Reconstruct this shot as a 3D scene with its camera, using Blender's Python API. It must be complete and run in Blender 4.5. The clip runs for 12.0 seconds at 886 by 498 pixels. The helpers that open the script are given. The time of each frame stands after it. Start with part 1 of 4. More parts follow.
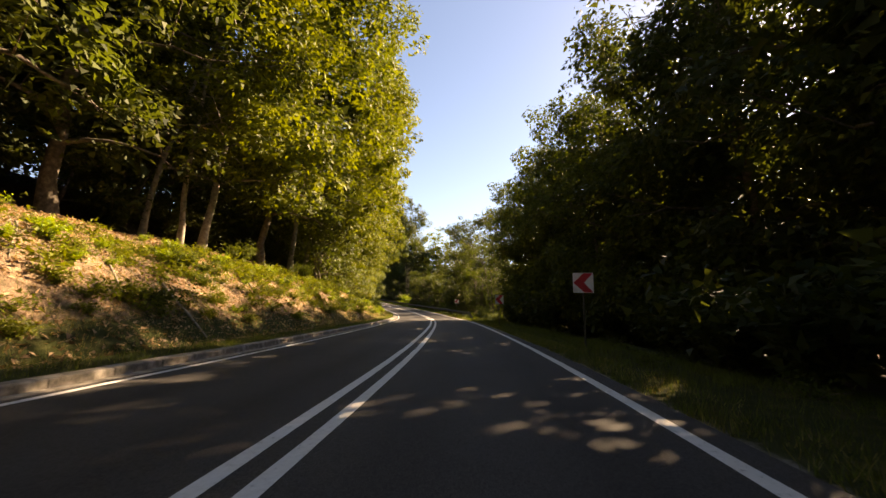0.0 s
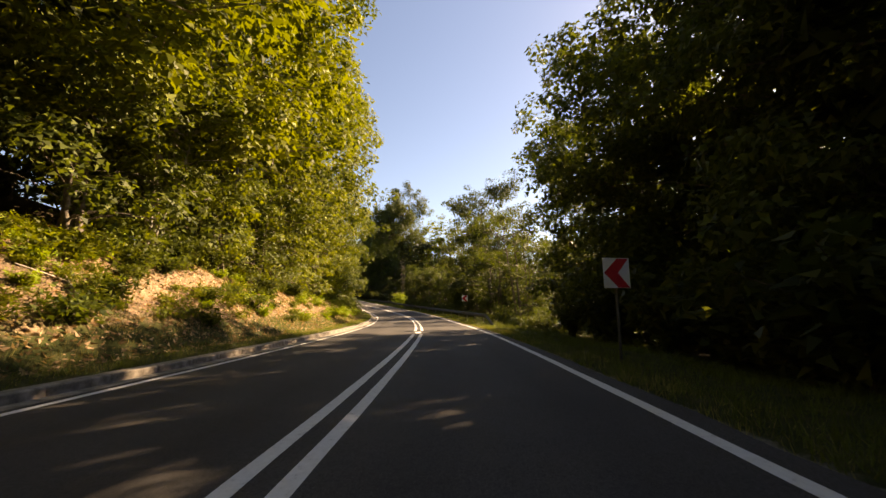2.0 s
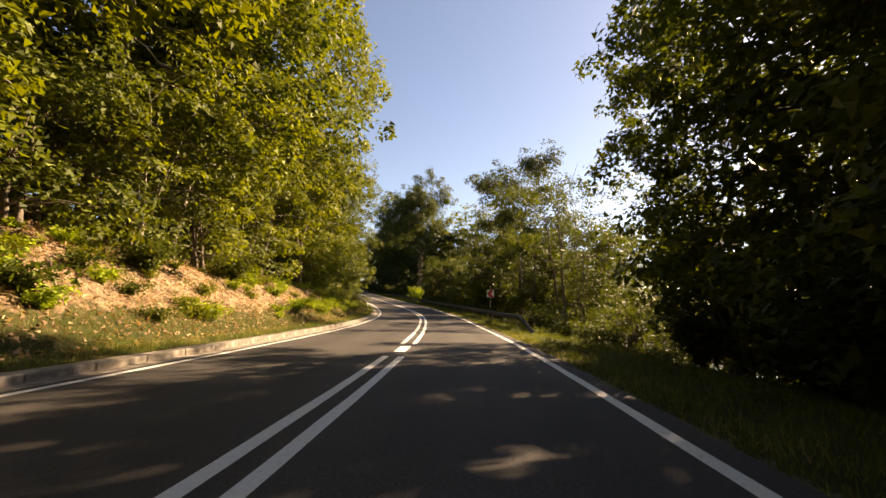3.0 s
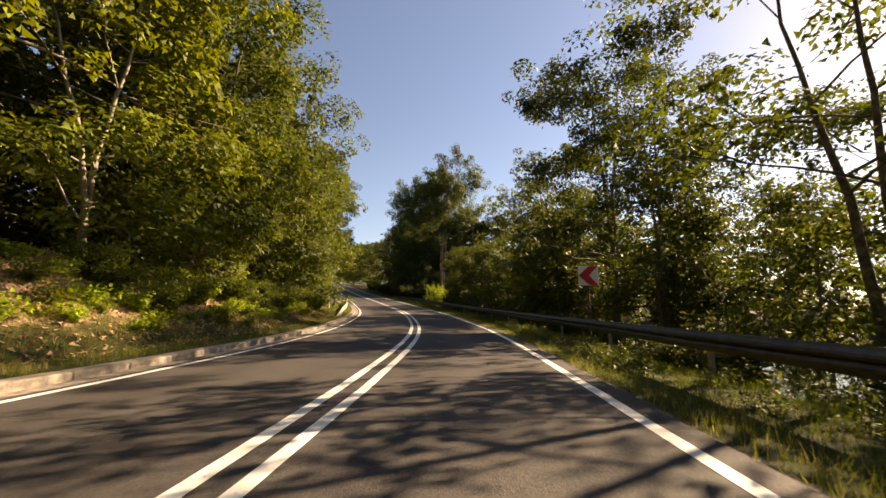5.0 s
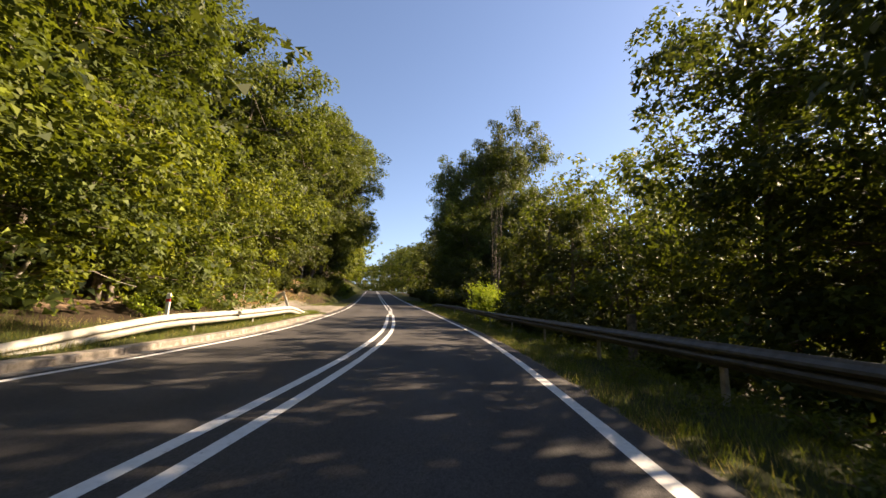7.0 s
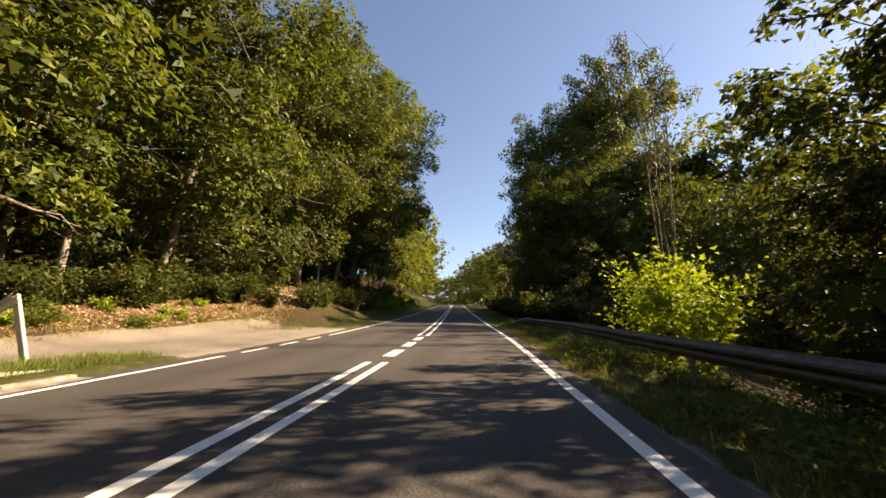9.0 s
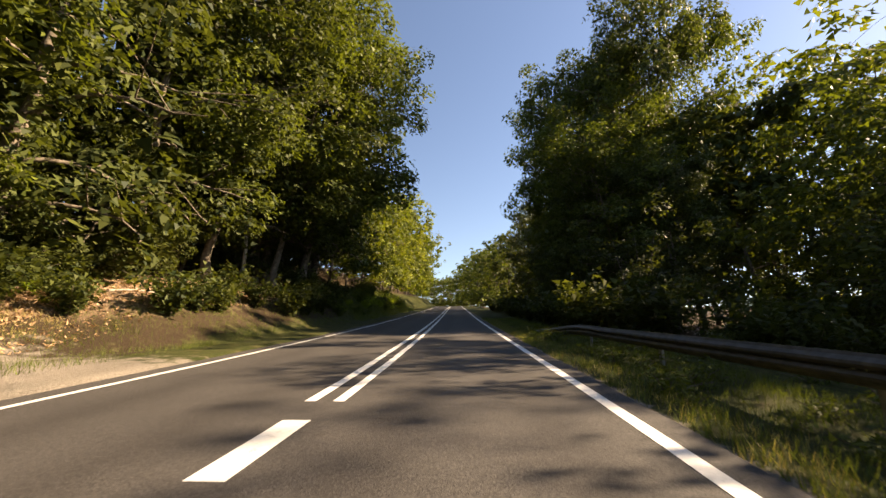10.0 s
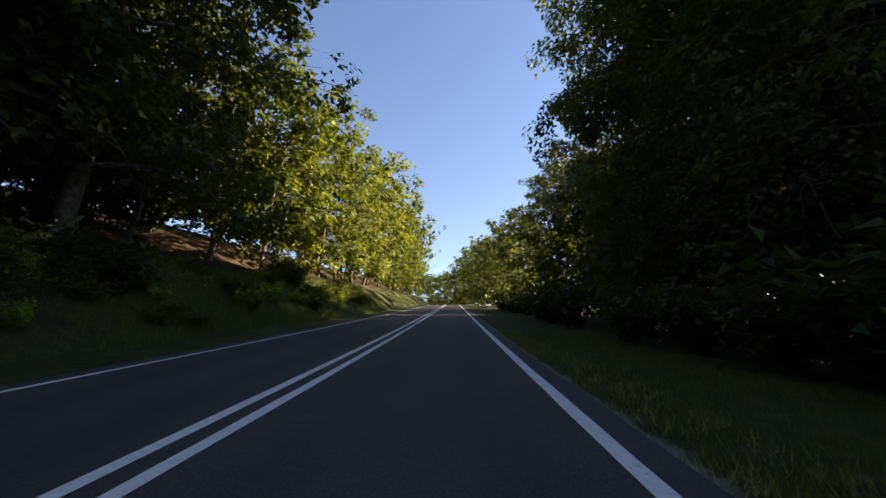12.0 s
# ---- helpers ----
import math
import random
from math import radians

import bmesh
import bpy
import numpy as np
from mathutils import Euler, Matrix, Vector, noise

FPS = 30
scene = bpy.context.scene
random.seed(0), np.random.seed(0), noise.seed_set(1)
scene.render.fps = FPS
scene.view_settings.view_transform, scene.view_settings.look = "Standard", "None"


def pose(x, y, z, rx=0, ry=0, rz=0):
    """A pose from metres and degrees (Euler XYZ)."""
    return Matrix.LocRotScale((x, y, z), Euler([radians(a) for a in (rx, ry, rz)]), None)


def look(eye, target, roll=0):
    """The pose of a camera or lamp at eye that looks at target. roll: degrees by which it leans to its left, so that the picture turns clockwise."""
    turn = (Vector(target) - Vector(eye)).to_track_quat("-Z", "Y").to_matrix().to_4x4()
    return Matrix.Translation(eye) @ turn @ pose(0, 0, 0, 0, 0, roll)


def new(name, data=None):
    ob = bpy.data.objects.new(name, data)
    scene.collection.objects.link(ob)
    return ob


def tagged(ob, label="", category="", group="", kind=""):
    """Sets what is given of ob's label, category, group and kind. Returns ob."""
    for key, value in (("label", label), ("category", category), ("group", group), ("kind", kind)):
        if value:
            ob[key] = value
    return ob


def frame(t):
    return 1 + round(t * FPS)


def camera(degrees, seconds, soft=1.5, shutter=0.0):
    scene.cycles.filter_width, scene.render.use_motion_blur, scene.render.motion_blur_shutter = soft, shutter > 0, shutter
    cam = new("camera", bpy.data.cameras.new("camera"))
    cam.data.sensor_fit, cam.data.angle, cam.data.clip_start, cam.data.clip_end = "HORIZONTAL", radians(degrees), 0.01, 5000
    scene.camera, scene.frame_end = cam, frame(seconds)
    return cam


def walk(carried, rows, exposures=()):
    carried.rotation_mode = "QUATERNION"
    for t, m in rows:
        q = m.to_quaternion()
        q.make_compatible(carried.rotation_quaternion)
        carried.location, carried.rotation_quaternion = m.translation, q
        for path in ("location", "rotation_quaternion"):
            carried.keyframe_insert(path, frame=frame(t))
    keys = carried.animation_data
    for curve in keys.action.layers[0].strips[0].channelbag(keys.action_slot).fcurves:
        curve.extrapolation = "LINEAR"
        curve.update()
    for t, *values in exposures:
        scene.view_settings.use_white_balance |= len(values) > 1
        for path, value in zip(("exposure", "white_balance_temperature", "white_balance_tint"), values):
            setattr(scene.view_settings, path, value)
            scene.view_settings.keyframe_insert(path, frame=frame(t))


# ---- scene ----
LENS = 96.0
cam = camera(LENS, 12.0, soft=1.5, shutter=0.05)

# seconds, x, y, z, tilt, lean, turn
PATH = [
    (0, 1.428, 0.000, 1.043, 98.62, -0.45, 4.29),
    (0.5, 1.297, 4.864, 1.044, 98.27, -0.05, 5.02),
    (1, 1.035, 10.133, 1.045, 98.36, 0.39, 5.41),
    (1.5, 0.712, 14.881, 1.041, 98.43, 0.77, 5.56),
    (2, 0.433, 19.835, 1.037, 98.79, 0.53, 5.22),
    (2.5, 0.285, 24.356, 1.050, 98.52, -0.34, 7.03),
    (3, -0.033, 29.224, 1.064, 98.37, -1.45, 8.57),
    (5, -2.654, 49.473, 1.065, 99.21, -0.71, 13.48),
    (5.5, -3.549, 54.683, 1.119, 99.37, -1.41, 16.07),
    (6, -4.697, 60.247, 1.224, 99.95, -0.50, 18.59),
    (6.5, -5.847, 65.189, 1.361, 100.38, -0.58, 19.86),
    (7, -7.267, 70.465, 1.554, 100.67, -1.88, 21.77),
    (9, -14.688, 87.739, 2.530, 102.40, -0.83, 33.73),
    (9.5, -17.393, 92.322, 2.881, 102.77, 1.64, 32.93),
    (10, -20.280, 97.204, 3.274, 102.68, 0.19, 33.72),
    (10.5, -22.959, 101.569, 3.634, 103.12, 1.75, 34.64),
    (11, -25.626, 105.970, 4.011, 103.32, 3.23, 34.56),
    (11.5, -27.878, 109.920, 4.361, 103.01, 3.06, 31.70),
    (12, -30.076, 114.111, 4.734, 102.50, 0.20, 33.61),
]
walk(cam, [(t, pose(*row)) for t, *row in PATH], exposures=[(0.0, 2.34, 8700, 22), (0.5, 2.32, 8800, 23), (1.5, 2.24, 9000, 23), (3.0, 2.12, 8700, 23), (5.0, 1.94, 8500, 22), (5.5, 1.97, 8300, 22), (6.0, 2.02, 7700, 21), (6.5, 2.16, 7500, 21), (7.0, 2.14, 7200, 20), (9.5, 2.14, 7800, 19), (10.5, 2.24, 7400, 18), (11.5, 2.15, 6700, 18), (12.0, 2.28, 6800, 19)])

# ---------------------------------------------------------------- light
SUN_TURN, SUN_HEIGHT = 44.0, 30.5          # degrees to the right of +y, above the horizon
TO_SUN = Vector((math.sin(radians(SUN_TURN)) * math.cos(radians(SUN_HEIGHT)),
                 math.cos(radians(SUN_TURN)) * math.cos(radians(SUN_HEIGHT)), math.sin(radians(SUN_HEIGHT))))
world = bpy.data.worlds.new("world")
scene.world = world
world.use_nodes = True
wt = world.node_tree
sky = wt.nodes.new("ShaderNodeTexSky")
sky.sky_type, sky.sun_disc = "NISHITA", False
sky.sun_elevation, sky.sun_rotation = radians(SUN_HEIGHT), radians(SUN_TURN)
sky.air_density, sky.dust_density, sky.ozone_density = 1.0, 0.35, 2.8
wt.links.new(sky.outputs[0], wt.nodes["Background"].inputs[0])
wt.nodes["Background"].inputs[1].default_value = 0.052
sun = new("sun", bpy.data.lights.new("sun", "SUN"))
sun.data.energy, sun.data.angle, sun.data.color = 5.0, radians(0.6), (1.0, 0.85, 0.61)
sun.matrix_world = look(TO_SUN * 50, (0, 0, 0))

# ---------------------------------------------------------------- materials


class Mat:
    """A small node-graph writer."""

    def __init__(self, name):
        self.m = bpy.data.materials.new(name)
        self.m.use_nodes = True
        self.t = self.m.node_tree
        self.b = self.t.nodes["Principled BSDF"]
        self.out = self.t.nodes["Material Output"]

    def node(self, kind, **sets):
        n = self.t.nodes.new(kind)
        for key, value in sets.items():
            n.inputs[key].default_value = value
        return n

    def link(self, a, b):
        self.t.links.new(a, b)

    def noise(self, scale, detail=4.0, rough=0.55, space="Object"):
        c = self.t.nodes.new("ShaderNodeTexCoord")
        n = self.node("ShaderNodeTexNoise", Scale=scale, Detail=detail, Roughness=rough)
        self.link(c.outputs[space], n.inputs["Vector"])
        return n.outputs["Fac"]

    def ramp(self, fac, stops):
        r = self.t.nodes.new("ShaderNodeValToRGB")
        el = r.color_ramp.elements
        el[0].position, el[0].color = stops[0][0], (*stops[0][1], 1)
        el[1].position, el[1].color = stops[-1][0], (*stops[-1][1], 1)
        for p, c in stops[1:-1]:
            el.new(p).color = (*c, 1)
        self.link(fac, r.inputs[0])
        return r.outputs[0]

    def mix(self, fac, a, b, how="MIX"):
        m = self.t.nodes.new("ShaderNodeMix")
        m.data_type, m.blend_type = "RGBA", how
        for slot, value in ((0, fac), (6, a), (7, b)):
            if isinstance(value, (int, float)):
                m.inputs[slot].default_value = value
            elif isinstance(value, tuple):
                m.inputs[slot].default_value = (*value, 1)
            else:
                self.link(value, m.inputs[slot])
        return m.outputs[2]

    def colour(self, socket):
        if isinstance(socket, tuple):
            self.b.inputs["Base Color"].default_value = (*socket, 1)
        else:
            self.link(socket, self.b.inputs["Base Color"])

    def bump(self, fac, depth, strength=0.6):
        b = self.node("ShaderNodeBump", Strength=strength, Distance=depth)
        self.link(fac, b.inputs["Height"])
        self.link(b.outputs[0], self.b.inputs["Normal"])

    def gloss(self, rough, metal=0.0, spec=0.5):
        self.b.inputs["Roughness"].default_value = rough
        self.b.inputs["Metallic"].default_value = metal
        self.b.inputs["Specular IOR Level"].default_value = spec


def asphalt_mat():
    m = Mat("asphalt")
    grit = m.noise(70.0, 2.0, 0.8)
    stone = m.t.nodes.new("ShaderNodeTexVoronoi")
    stone.inputs["Scale"].default_value = 55.0
    c = m.t.nodes.new("ShaderNodeTexCoord")
    m.link(c.outputs["Object"], stone.inputs["Vector"])
    patch = m.noise(0.5, 6.0, 0.65)
    base = m.ramp(grit, [(0.32, (0.030, 0.028, 0.027)), (0.55, (0.056, 0.052, 0.049)), (0.72, (0.125, 0.115, 0.108))])
    base = m.mix(0.35, base, m.ramp(stone.outputs["Color"], [(0.1, (0.026, 0.024, 0.023)), (0.9, (0.105, 0.097, 0.092))]))
    base = m.mix(0.6, base, m.ramp(patch, [(0.3, (0.62, 0.60, 0.60)), (0.7, (1.0, 0.97, 0.95))]), "MULTIPLY")
    across = m.t.nodes.new("ShaderNodeAttribute")
    across.attribute_name = "track"
    m.colour(m.mix(across.outputs["Fac"], base, (0.70, 0.69, 0.69), "MULTIPLY"))
    m.gloss(0.82, spec=0.25)
    m.bump(grit, 0.008, 0.9)
    return m.m


def paint_mat():
    m = Mat("road_paint")
    worn = m.noise(14.0, 6.0, 0.75)
    m.colour(m.ramp(worn, [(0.28, (0.16, 0.15, 0.14)), (0.40, (0.60, 0.59, 0.57)), (0.7, (0.72, 0.71, 0.69))]))
    m.gloss(0.7, spec=0.3)
    m.bump(worn, 0.002, 0.4)
    return m.m


def plain(name, stops, scale, rough, depth=0.004, metal=0.0, spec=0.4, space="Object"):
    m = Mat(name)
    f = m.noise(scale, 6.0, 0.62, space)
    m.colour(m.ramp(f, stops))
    m.gloss(rough, metal, spec)
    m.bump(f, depth)
    return m.m


def ground_mat():
    """Forest floor, dead leaves on the banks, grass on the verges, by two masks on the mesh."""
    m = Mat("ground")
    fine, mid, big = m.noise(34.0, 5.0, 0.7), m.noise(3.2, 5.0, 0.6), m.noise(0.5, 3.0)
    litter = m.mix(m.ramp(mid, [(0.42, (0, 0, 0)), (0.62, (1, 1, 1))]), m.ramp(fine, [(0.30, (0.11, 0.07, 0.045)), (0.5, (0.36, 0.240, 0.15)), (0.68, (0.55, 0.40, 0.27))]), m.ramp(fine, [(0.35, (0.06, 0.04, 0.026)), (0.65, (0.30, 0.21, 0.14))]))
    soil = m.ramp(fine, [(0.3, (0.022, 0.016, 0.010)), (0.7, (0.085, 0.058, 0.035))])
    grass = m.ramp(mid, [(0.3, (0.035, 0.048, 0.013)), (0.55, (0.062, 0.066, 0.021)), (0.75, (0.135, 0.112, 0.052))])
    gravel = m.ramp(fine, [(0.3, (0.13, 0.11, 0.09)), (0.7, (0.34, 0.30, 0.25))])
    out = soil
    for name, socket in (("litter", litter), ("grass", grass), ("gravel", gravel)):
        a = m.t.nodes.new("ShaderNodeAttribute")
        a.attribute_name = name
        edge = m.node("ShaderNodeMath")
        edge.operation = "MULTIPLY_ADD"
        m.link(mid, edge.inputs[0])
        edge.inputs[1].default_value, edge.inputs[2].default_value = 0.9, -0.45
        add = m.node("ShaderNodeMath")
        add.operation = "ADD"
        m.link(a.outputs["Fac"], add.inputs[0])
        m.link(edge.outputs[0], add.inputs[1])
        step = m.ramp(add.outputs[0], [(0.40, (0, 0, 0)), (0.60, (1, 1, 1))])
        out = m.mix(step, out, socket)
    tone = m.ramp(big, [(0.3, (0.72, 0.72, 0.72)), (0.7, (1.0, 1.0, 1.0))])
    m.colour(m.mix(1.0, out, tone, "MULTIPLY"))
    m.gloss(0.95, spec=0.1)
    m.bump(fine, 0.05, 0.9)
    return m.m


def leaf_mat(name, dark, light, glow, tint=0.35):
    """Leaves: matt upper side, some light coming through, each leaf and each plant of its own tone."""
    m = Mat(name)
    g = m.t.nodes.new("ShaderNodeNewGeometry")
    o = m.t.nodes.new("ShaderNodeObjectInfo")
    col = m.ramp(g.outputs["Random Per Island"], [(0.0, dark), (0.6, light), (1.0, tuple(min(1, c * 1.5) for c in light))])
    tone = m.ramp(o.outputs["Random"], [(0.0, (0.70, 0.80, 0.85)), (0.5, (1, 1, 1)), (1.0, (1.15, 1.06, 0.8))])
    col = m.mix(tint * 2, col, m.mix(1.0, col, tone, "MULTIPLY"))
    m.colour(col)
    m.gloss(0.62, spec=0.16)
    tr = m.node("ShaderNodeBsdfTranslucent")
    m.link(m.mix(1.0, m.mix(0.5, col, glow), (1.6, 1.6, 1.1), "MULTIPLY"), tr.inputs["Color"])
    mx = m.node("ShaderNodeMixShader", Fac=0.22)
    m.link(m.b.outputs[0], mx.inputs[1])
    m.link(tr.outputs[0], mx.inputs[2])
    m.link(mx.outputs[0], m.out.inputs["Surface"])
    return m.m


ASPHALT, PAINT, GROUND = asphalt_mat(), paint_mat(), ground_mat()
CONCRETE = plain("kerb_concrete", [(0.3, (0.07, 0.06, 0.045)), (0.5, (0.19, 0.165, 0.135)), (0.72, (0.36, 0.32, 0.27))], 5.0, 0.9, 0.01)
# darkened steel: the rail's backlit, shaded face is put into its colour
STEEL_SHADED = plain("galvanised_steel_shaded", [(0.3, (0.042, 0.039, 0.035)), (0.7, (0.105, 0.098, 0.088))], 6.0, 0.65, 0.002, 0.1, 0.25)
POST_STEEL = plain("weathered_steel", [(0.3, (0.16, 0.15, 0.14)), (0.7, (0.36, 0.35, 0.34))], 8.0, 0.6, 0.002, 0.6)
# sunlight falling on the left rail goes into this lighter steel tone
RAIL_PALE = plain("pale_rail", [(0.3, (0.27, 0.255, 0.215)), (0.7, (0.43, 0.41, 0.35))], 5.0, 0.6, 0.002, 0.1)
SIGN_WHITE = plain("sign_white", [(0.3, (0.68, 0.67, 0.64)), (0.7, (0.80, 0.79, 0.77))], 5.0, 0.45, 0.001)
SIGN_RED = plain("sign_red", [(0.3, (0.46, 0.020, 0.026)), (0.7, (0.58, 0.035, 0.04))], 5.0, 0.45, 0.001)
SIGN_BACK = plain("sign_back", [(0.3, (0.25, 0.25, 0.25)), (0.7, (0.38, 0.38, 0.38))], 5.0, 0.5, 0.001, 0.6)
BARK = plain("bark", [(0.25, (0.035, 0.028, 0.020)), (0.5, (0.11, 0.09, 0.07)), (0.8, (0.26, 0.22, 0.17))], 7.0, 0.95, 0.03, spec=0.15)
BARK_PALE = plain("pale_bark", [(0.25, (0.07, 0.06, 0.05)), (0.5, (0.24, 0.21, 0.17)), (0.8, (0.38, 0.345, 0.29))], 6.0, 0.9, 0.02, spec=0.2)
DEADWOOD = plain("dead_wood", [(0.3, (0.16, 0.13, 0.10)), (0.7, (0.42, 0.36, 0.29))], 9.0, 0.9, 0.01)
LEAF_GREEN = leaf_mat("leaf_green", (0.018, 0.030, 0.007), (0.064, 0.079, 0.013), (0.18, 0.22, 0.018))
LEAF_YELLOW = leaf_mat("leaf_yellow_green", (0.046, 0.056, 0.008), (0.120, 0.138, 0.012), (0.29, 0.31, 0.014))
# dark green; for thickets, bushes and shaded crowns it also holds their shade
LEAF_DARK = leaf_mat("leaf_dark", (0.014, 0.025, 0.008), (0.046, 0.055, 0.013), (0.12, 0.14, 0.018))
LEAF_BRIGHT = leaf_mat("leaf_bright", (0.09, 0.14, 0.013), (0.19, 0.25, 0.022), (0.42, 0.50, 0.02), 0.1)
LEAF_GREY = leaf_mat("leaf_grey_green", (0.06, 0.075, 0.045), (0.14, 0.155, 0.10), (0.2, 0.23, 0.1), 0.1)
GRASS = leaf_mat("grass_blades", (0.022, 0.033, 0.008), (0.088, 0.110, 0.023), (0.24, 0.28, 0.03), 0.0)
GRASS_DRY = leaf_mat("dry_grass", (0.12, 0.10, 0.035), (0.28, 0.235, 0.09), (0.40, 0.34, 0.10), 0.0)
LITTER = leaf_mat("dead_leaves", (0.09, 0.05, 0.028), (0.38, 0.25, 0.155), (0.42, 0.27, 0.13), 0.0)
WATER = plain("lake_water", [(0.3, (0.02, 0.03, 0.03)), (0.7, (0.03, 0.045, 0.05))], 1.2, 0.08, 0.02)

# ---------------------------------------------------------------- the road's line
BEND_AT = np.array([-5.0, 0.3, 5.7, 11.0, 16.3, 21.7, 27.0, 32.3, 37.7, 43.0, 48.3, 53.6, 59.0, 64.3, 69.6, 75.0, 80.3, 85.6, 91.0, 96.3, 101.6, 107.0, 112.3, 117.6, 123.0, 128.3, 133.6, 138.9, 144.3, 149.6] + [235, 245, 330, 340])
BEND = np.array([0.0026, 0.00259, 0.00405, 0.00488, 0.00195, 0.00193, 0.00274, 0.00307, 0.00485, 0.00524, 0.00396, 0.00224, 0.0063, 0.01167, 0.01011, 0.00571, 0.01081, 0.01188, 0.00385, -0.00117, 0.00441, 0.00427, -0.00063, 0.00111, 0.0, 0.0, 0.0, 0.0, 0.0, 0.0] + [0.0, 0.006, 0.006, 0.0])
GRADE_AT = [-60, 46, 70, 89, 120, 140, 210, 290, 420]
GRADE = [0, 0, 2.2, 3.7, 4.6, 5.2, 5.2, 2.5, 0]
STEP = 0.5
S = np.arange(-60, 430, STEP)
TH = np.cumsum(np.interp(S, BEND_AT, BEND)) * STEP
TH -= np.interp(0, S, TH)
PX, PY, PZ = (np.cumsum(a) * STEP for a in (-np.sin(TH), np.cos(TH), np.tan(np.radians(np.interp(S, GRADE_AT, GRADE)))))
PX, PY, PZ = (a - np.interp(0, S, a) for a in (PX, PY, PZ))
LEFT_LINE, RIGHT_LINE = -3.54, 3.25


def wave(s, n, size, seed=0.0):
    """A cheap smooth unevenness between about -1 and 1."""
    a, b = s / size + seed, n / size - seed
    return (np.sin(a * 1.7 + 1.3 * np.sin(b * 1.1 + seed)) + np.sin(b * 2.1 + 1.1 * np.sin(a * 1.3)) + np.sin((a + b) * 2.9)) / 3


def on_plan(s, n):
    """Road coordinates (along, to the right) to x, y."""
    th = np.interp(s, S, TH)
    return np.interp(s, S, PX) + np.cos(th) * n, np.interp(s, S, PY) + np.sin(th) * n


BANK_AT, BANK = [-60, 34, 42, 60, 73, 78, 96, 106, 113, 128, 152, 430], [1.0, 1.0, 0.8, 0.7, 0.4, 0.22, 0.3, 0.38, 0.55, 0.85, 0.95, 0.8]
LAYBY = (93.0, 110.0)


def rise(s, n):
    """Height of the ground above the road's crown."""
    s, n = np.asarray(s, float), np.asarray(n, float)
    a = -n
    bank = np.interp(s, BANK_AT, BANK)
    foot = 5.2 + np.interp(s, [86, 93, 108, 113], [0, 2.6, 2.2, 0.2])
    near = np.interp(a - foot, [0, 1.4, 2.8, 4.8, 7.0, 9.0], [0, 1.1, 2.4, 3.2, 3.9, 4.4]) * bank
    far = np.interp(a - foot, [7, 20, 40, 90], [0, 4.5, 7.0, 9.0]) * (0.45 + 0.55 * bank)
    verge = np.interp(a, [4.0, 4.12, 5.2, 6.5], [0.0, 0.11, 0.17, 0.2]) * np.interp(s, [90, 96], [1, 0.35])
    left = verge + near + far + wave(s, n, 1.9) * 0.16 * np.clip((a - foot) / 2, 0, 1) * (0.3 + bank)
    left = np.where(a < 4.0, -0.05, left)
    low = np.interp(s, [-60, 38, 55, 95, 108, 430], [0.35, 0.35, 1.0, 1.0, 0.2, 0.1])
    right = np.interp(n, [3.55, 3.8, 5.8, 8.0, 13.0, 22.0, 60.0, 90], [-0.05, -0.03, -0.12, -0.9, -2.6, -4.6, -6.0, -3]) * np.interp(n, [4, 7], [1, 0.0]) \
        + np.interp(n, [4, 7], [0, 1.0]) * low * np.interp(n, [5.8, 8.0, 13.0, 22.0, 60.0, 90], [-0.12, -0.9, -2.6, -4.6, -6.0, -3])
    right = right + wave(s, n, 2.3, 2.0) * 0.08 * np.clip((n - 3.8) / 2, 0, 1)
    return np.where(n < 0, left, right)


def height(s, n):
    return np.interp(s, S, PZ) + rise(s, n)


def spot(s, n, up=0.0, ground=True):
    x, y = on_plan(s, n)
    z = height(s, n) if ground else np.interp(s, S, PZ)
    return Vector((float(x), float(y), float(z) + up))


def heading(s):
    return math.degrees(float(np.interp(s, S, TH)))


# ---------------------------------------------------------------- mesh helpers
def mesh_of(name, verts, faces, mats, face_mat=None, smooth=False):
    me = bpy.data.meshes.new(name)
    verts, faces = np.asarray(verts, np.float32), np.asarray(faces, np.int32)
    k = faces.shape[1]
    me.vertices.add(len(verts))
    me.vertices.foreach_set("co", verts.ravel())
    me.loops.add(faces.size)
    me.loops.foreach_set("vertex_index", faces.ravel())
    me.polygons.add(len(faces))
    me.polygons.foreach_set("loop_start", np.arange(0, faces.size, k, dtype=np.int32))
    me.polygons.foreach_set("use_smooth", np.full(len(faces), smooth))
    for m in (mats if isinstance(mats, (list, tuple)) else [mats]):
        me.materials.append(m)
    if face_mat is not None:
        me.polygons.foreach_set("material_index", np.asarray(face_mat, np.int32))
    me.update(calc_edges=True)
    me.validate()
    return me


def part(name, data, parent=None, label="", m=None):
    ob = new(name, data)
    if parent is not None:
        ob.parent = parent
    if m is not None:
        ob.matrix_basis = m
    return tagged(ob, label) if label else ob


def thing(name, label, category, group="", kind="", m=None):
    ob = new(name)
    ob.empty_display_size = 0.2
    if m is not None:
        ob.matrix_basis = m
    return tagged(ob, label, category, group, kind)


def from_bm(name, bm, mat, smooth=False):
    me = bpy.data.meshes.new(name)
    bmesh.ops.recalc_face_normals(bm, faces=bm.faces)
    bm.to_mesh(me)
    bm.free()
    me.materials.append(mat)
    for p in me.polygons:
        p.use_smooth = smooth
    return me


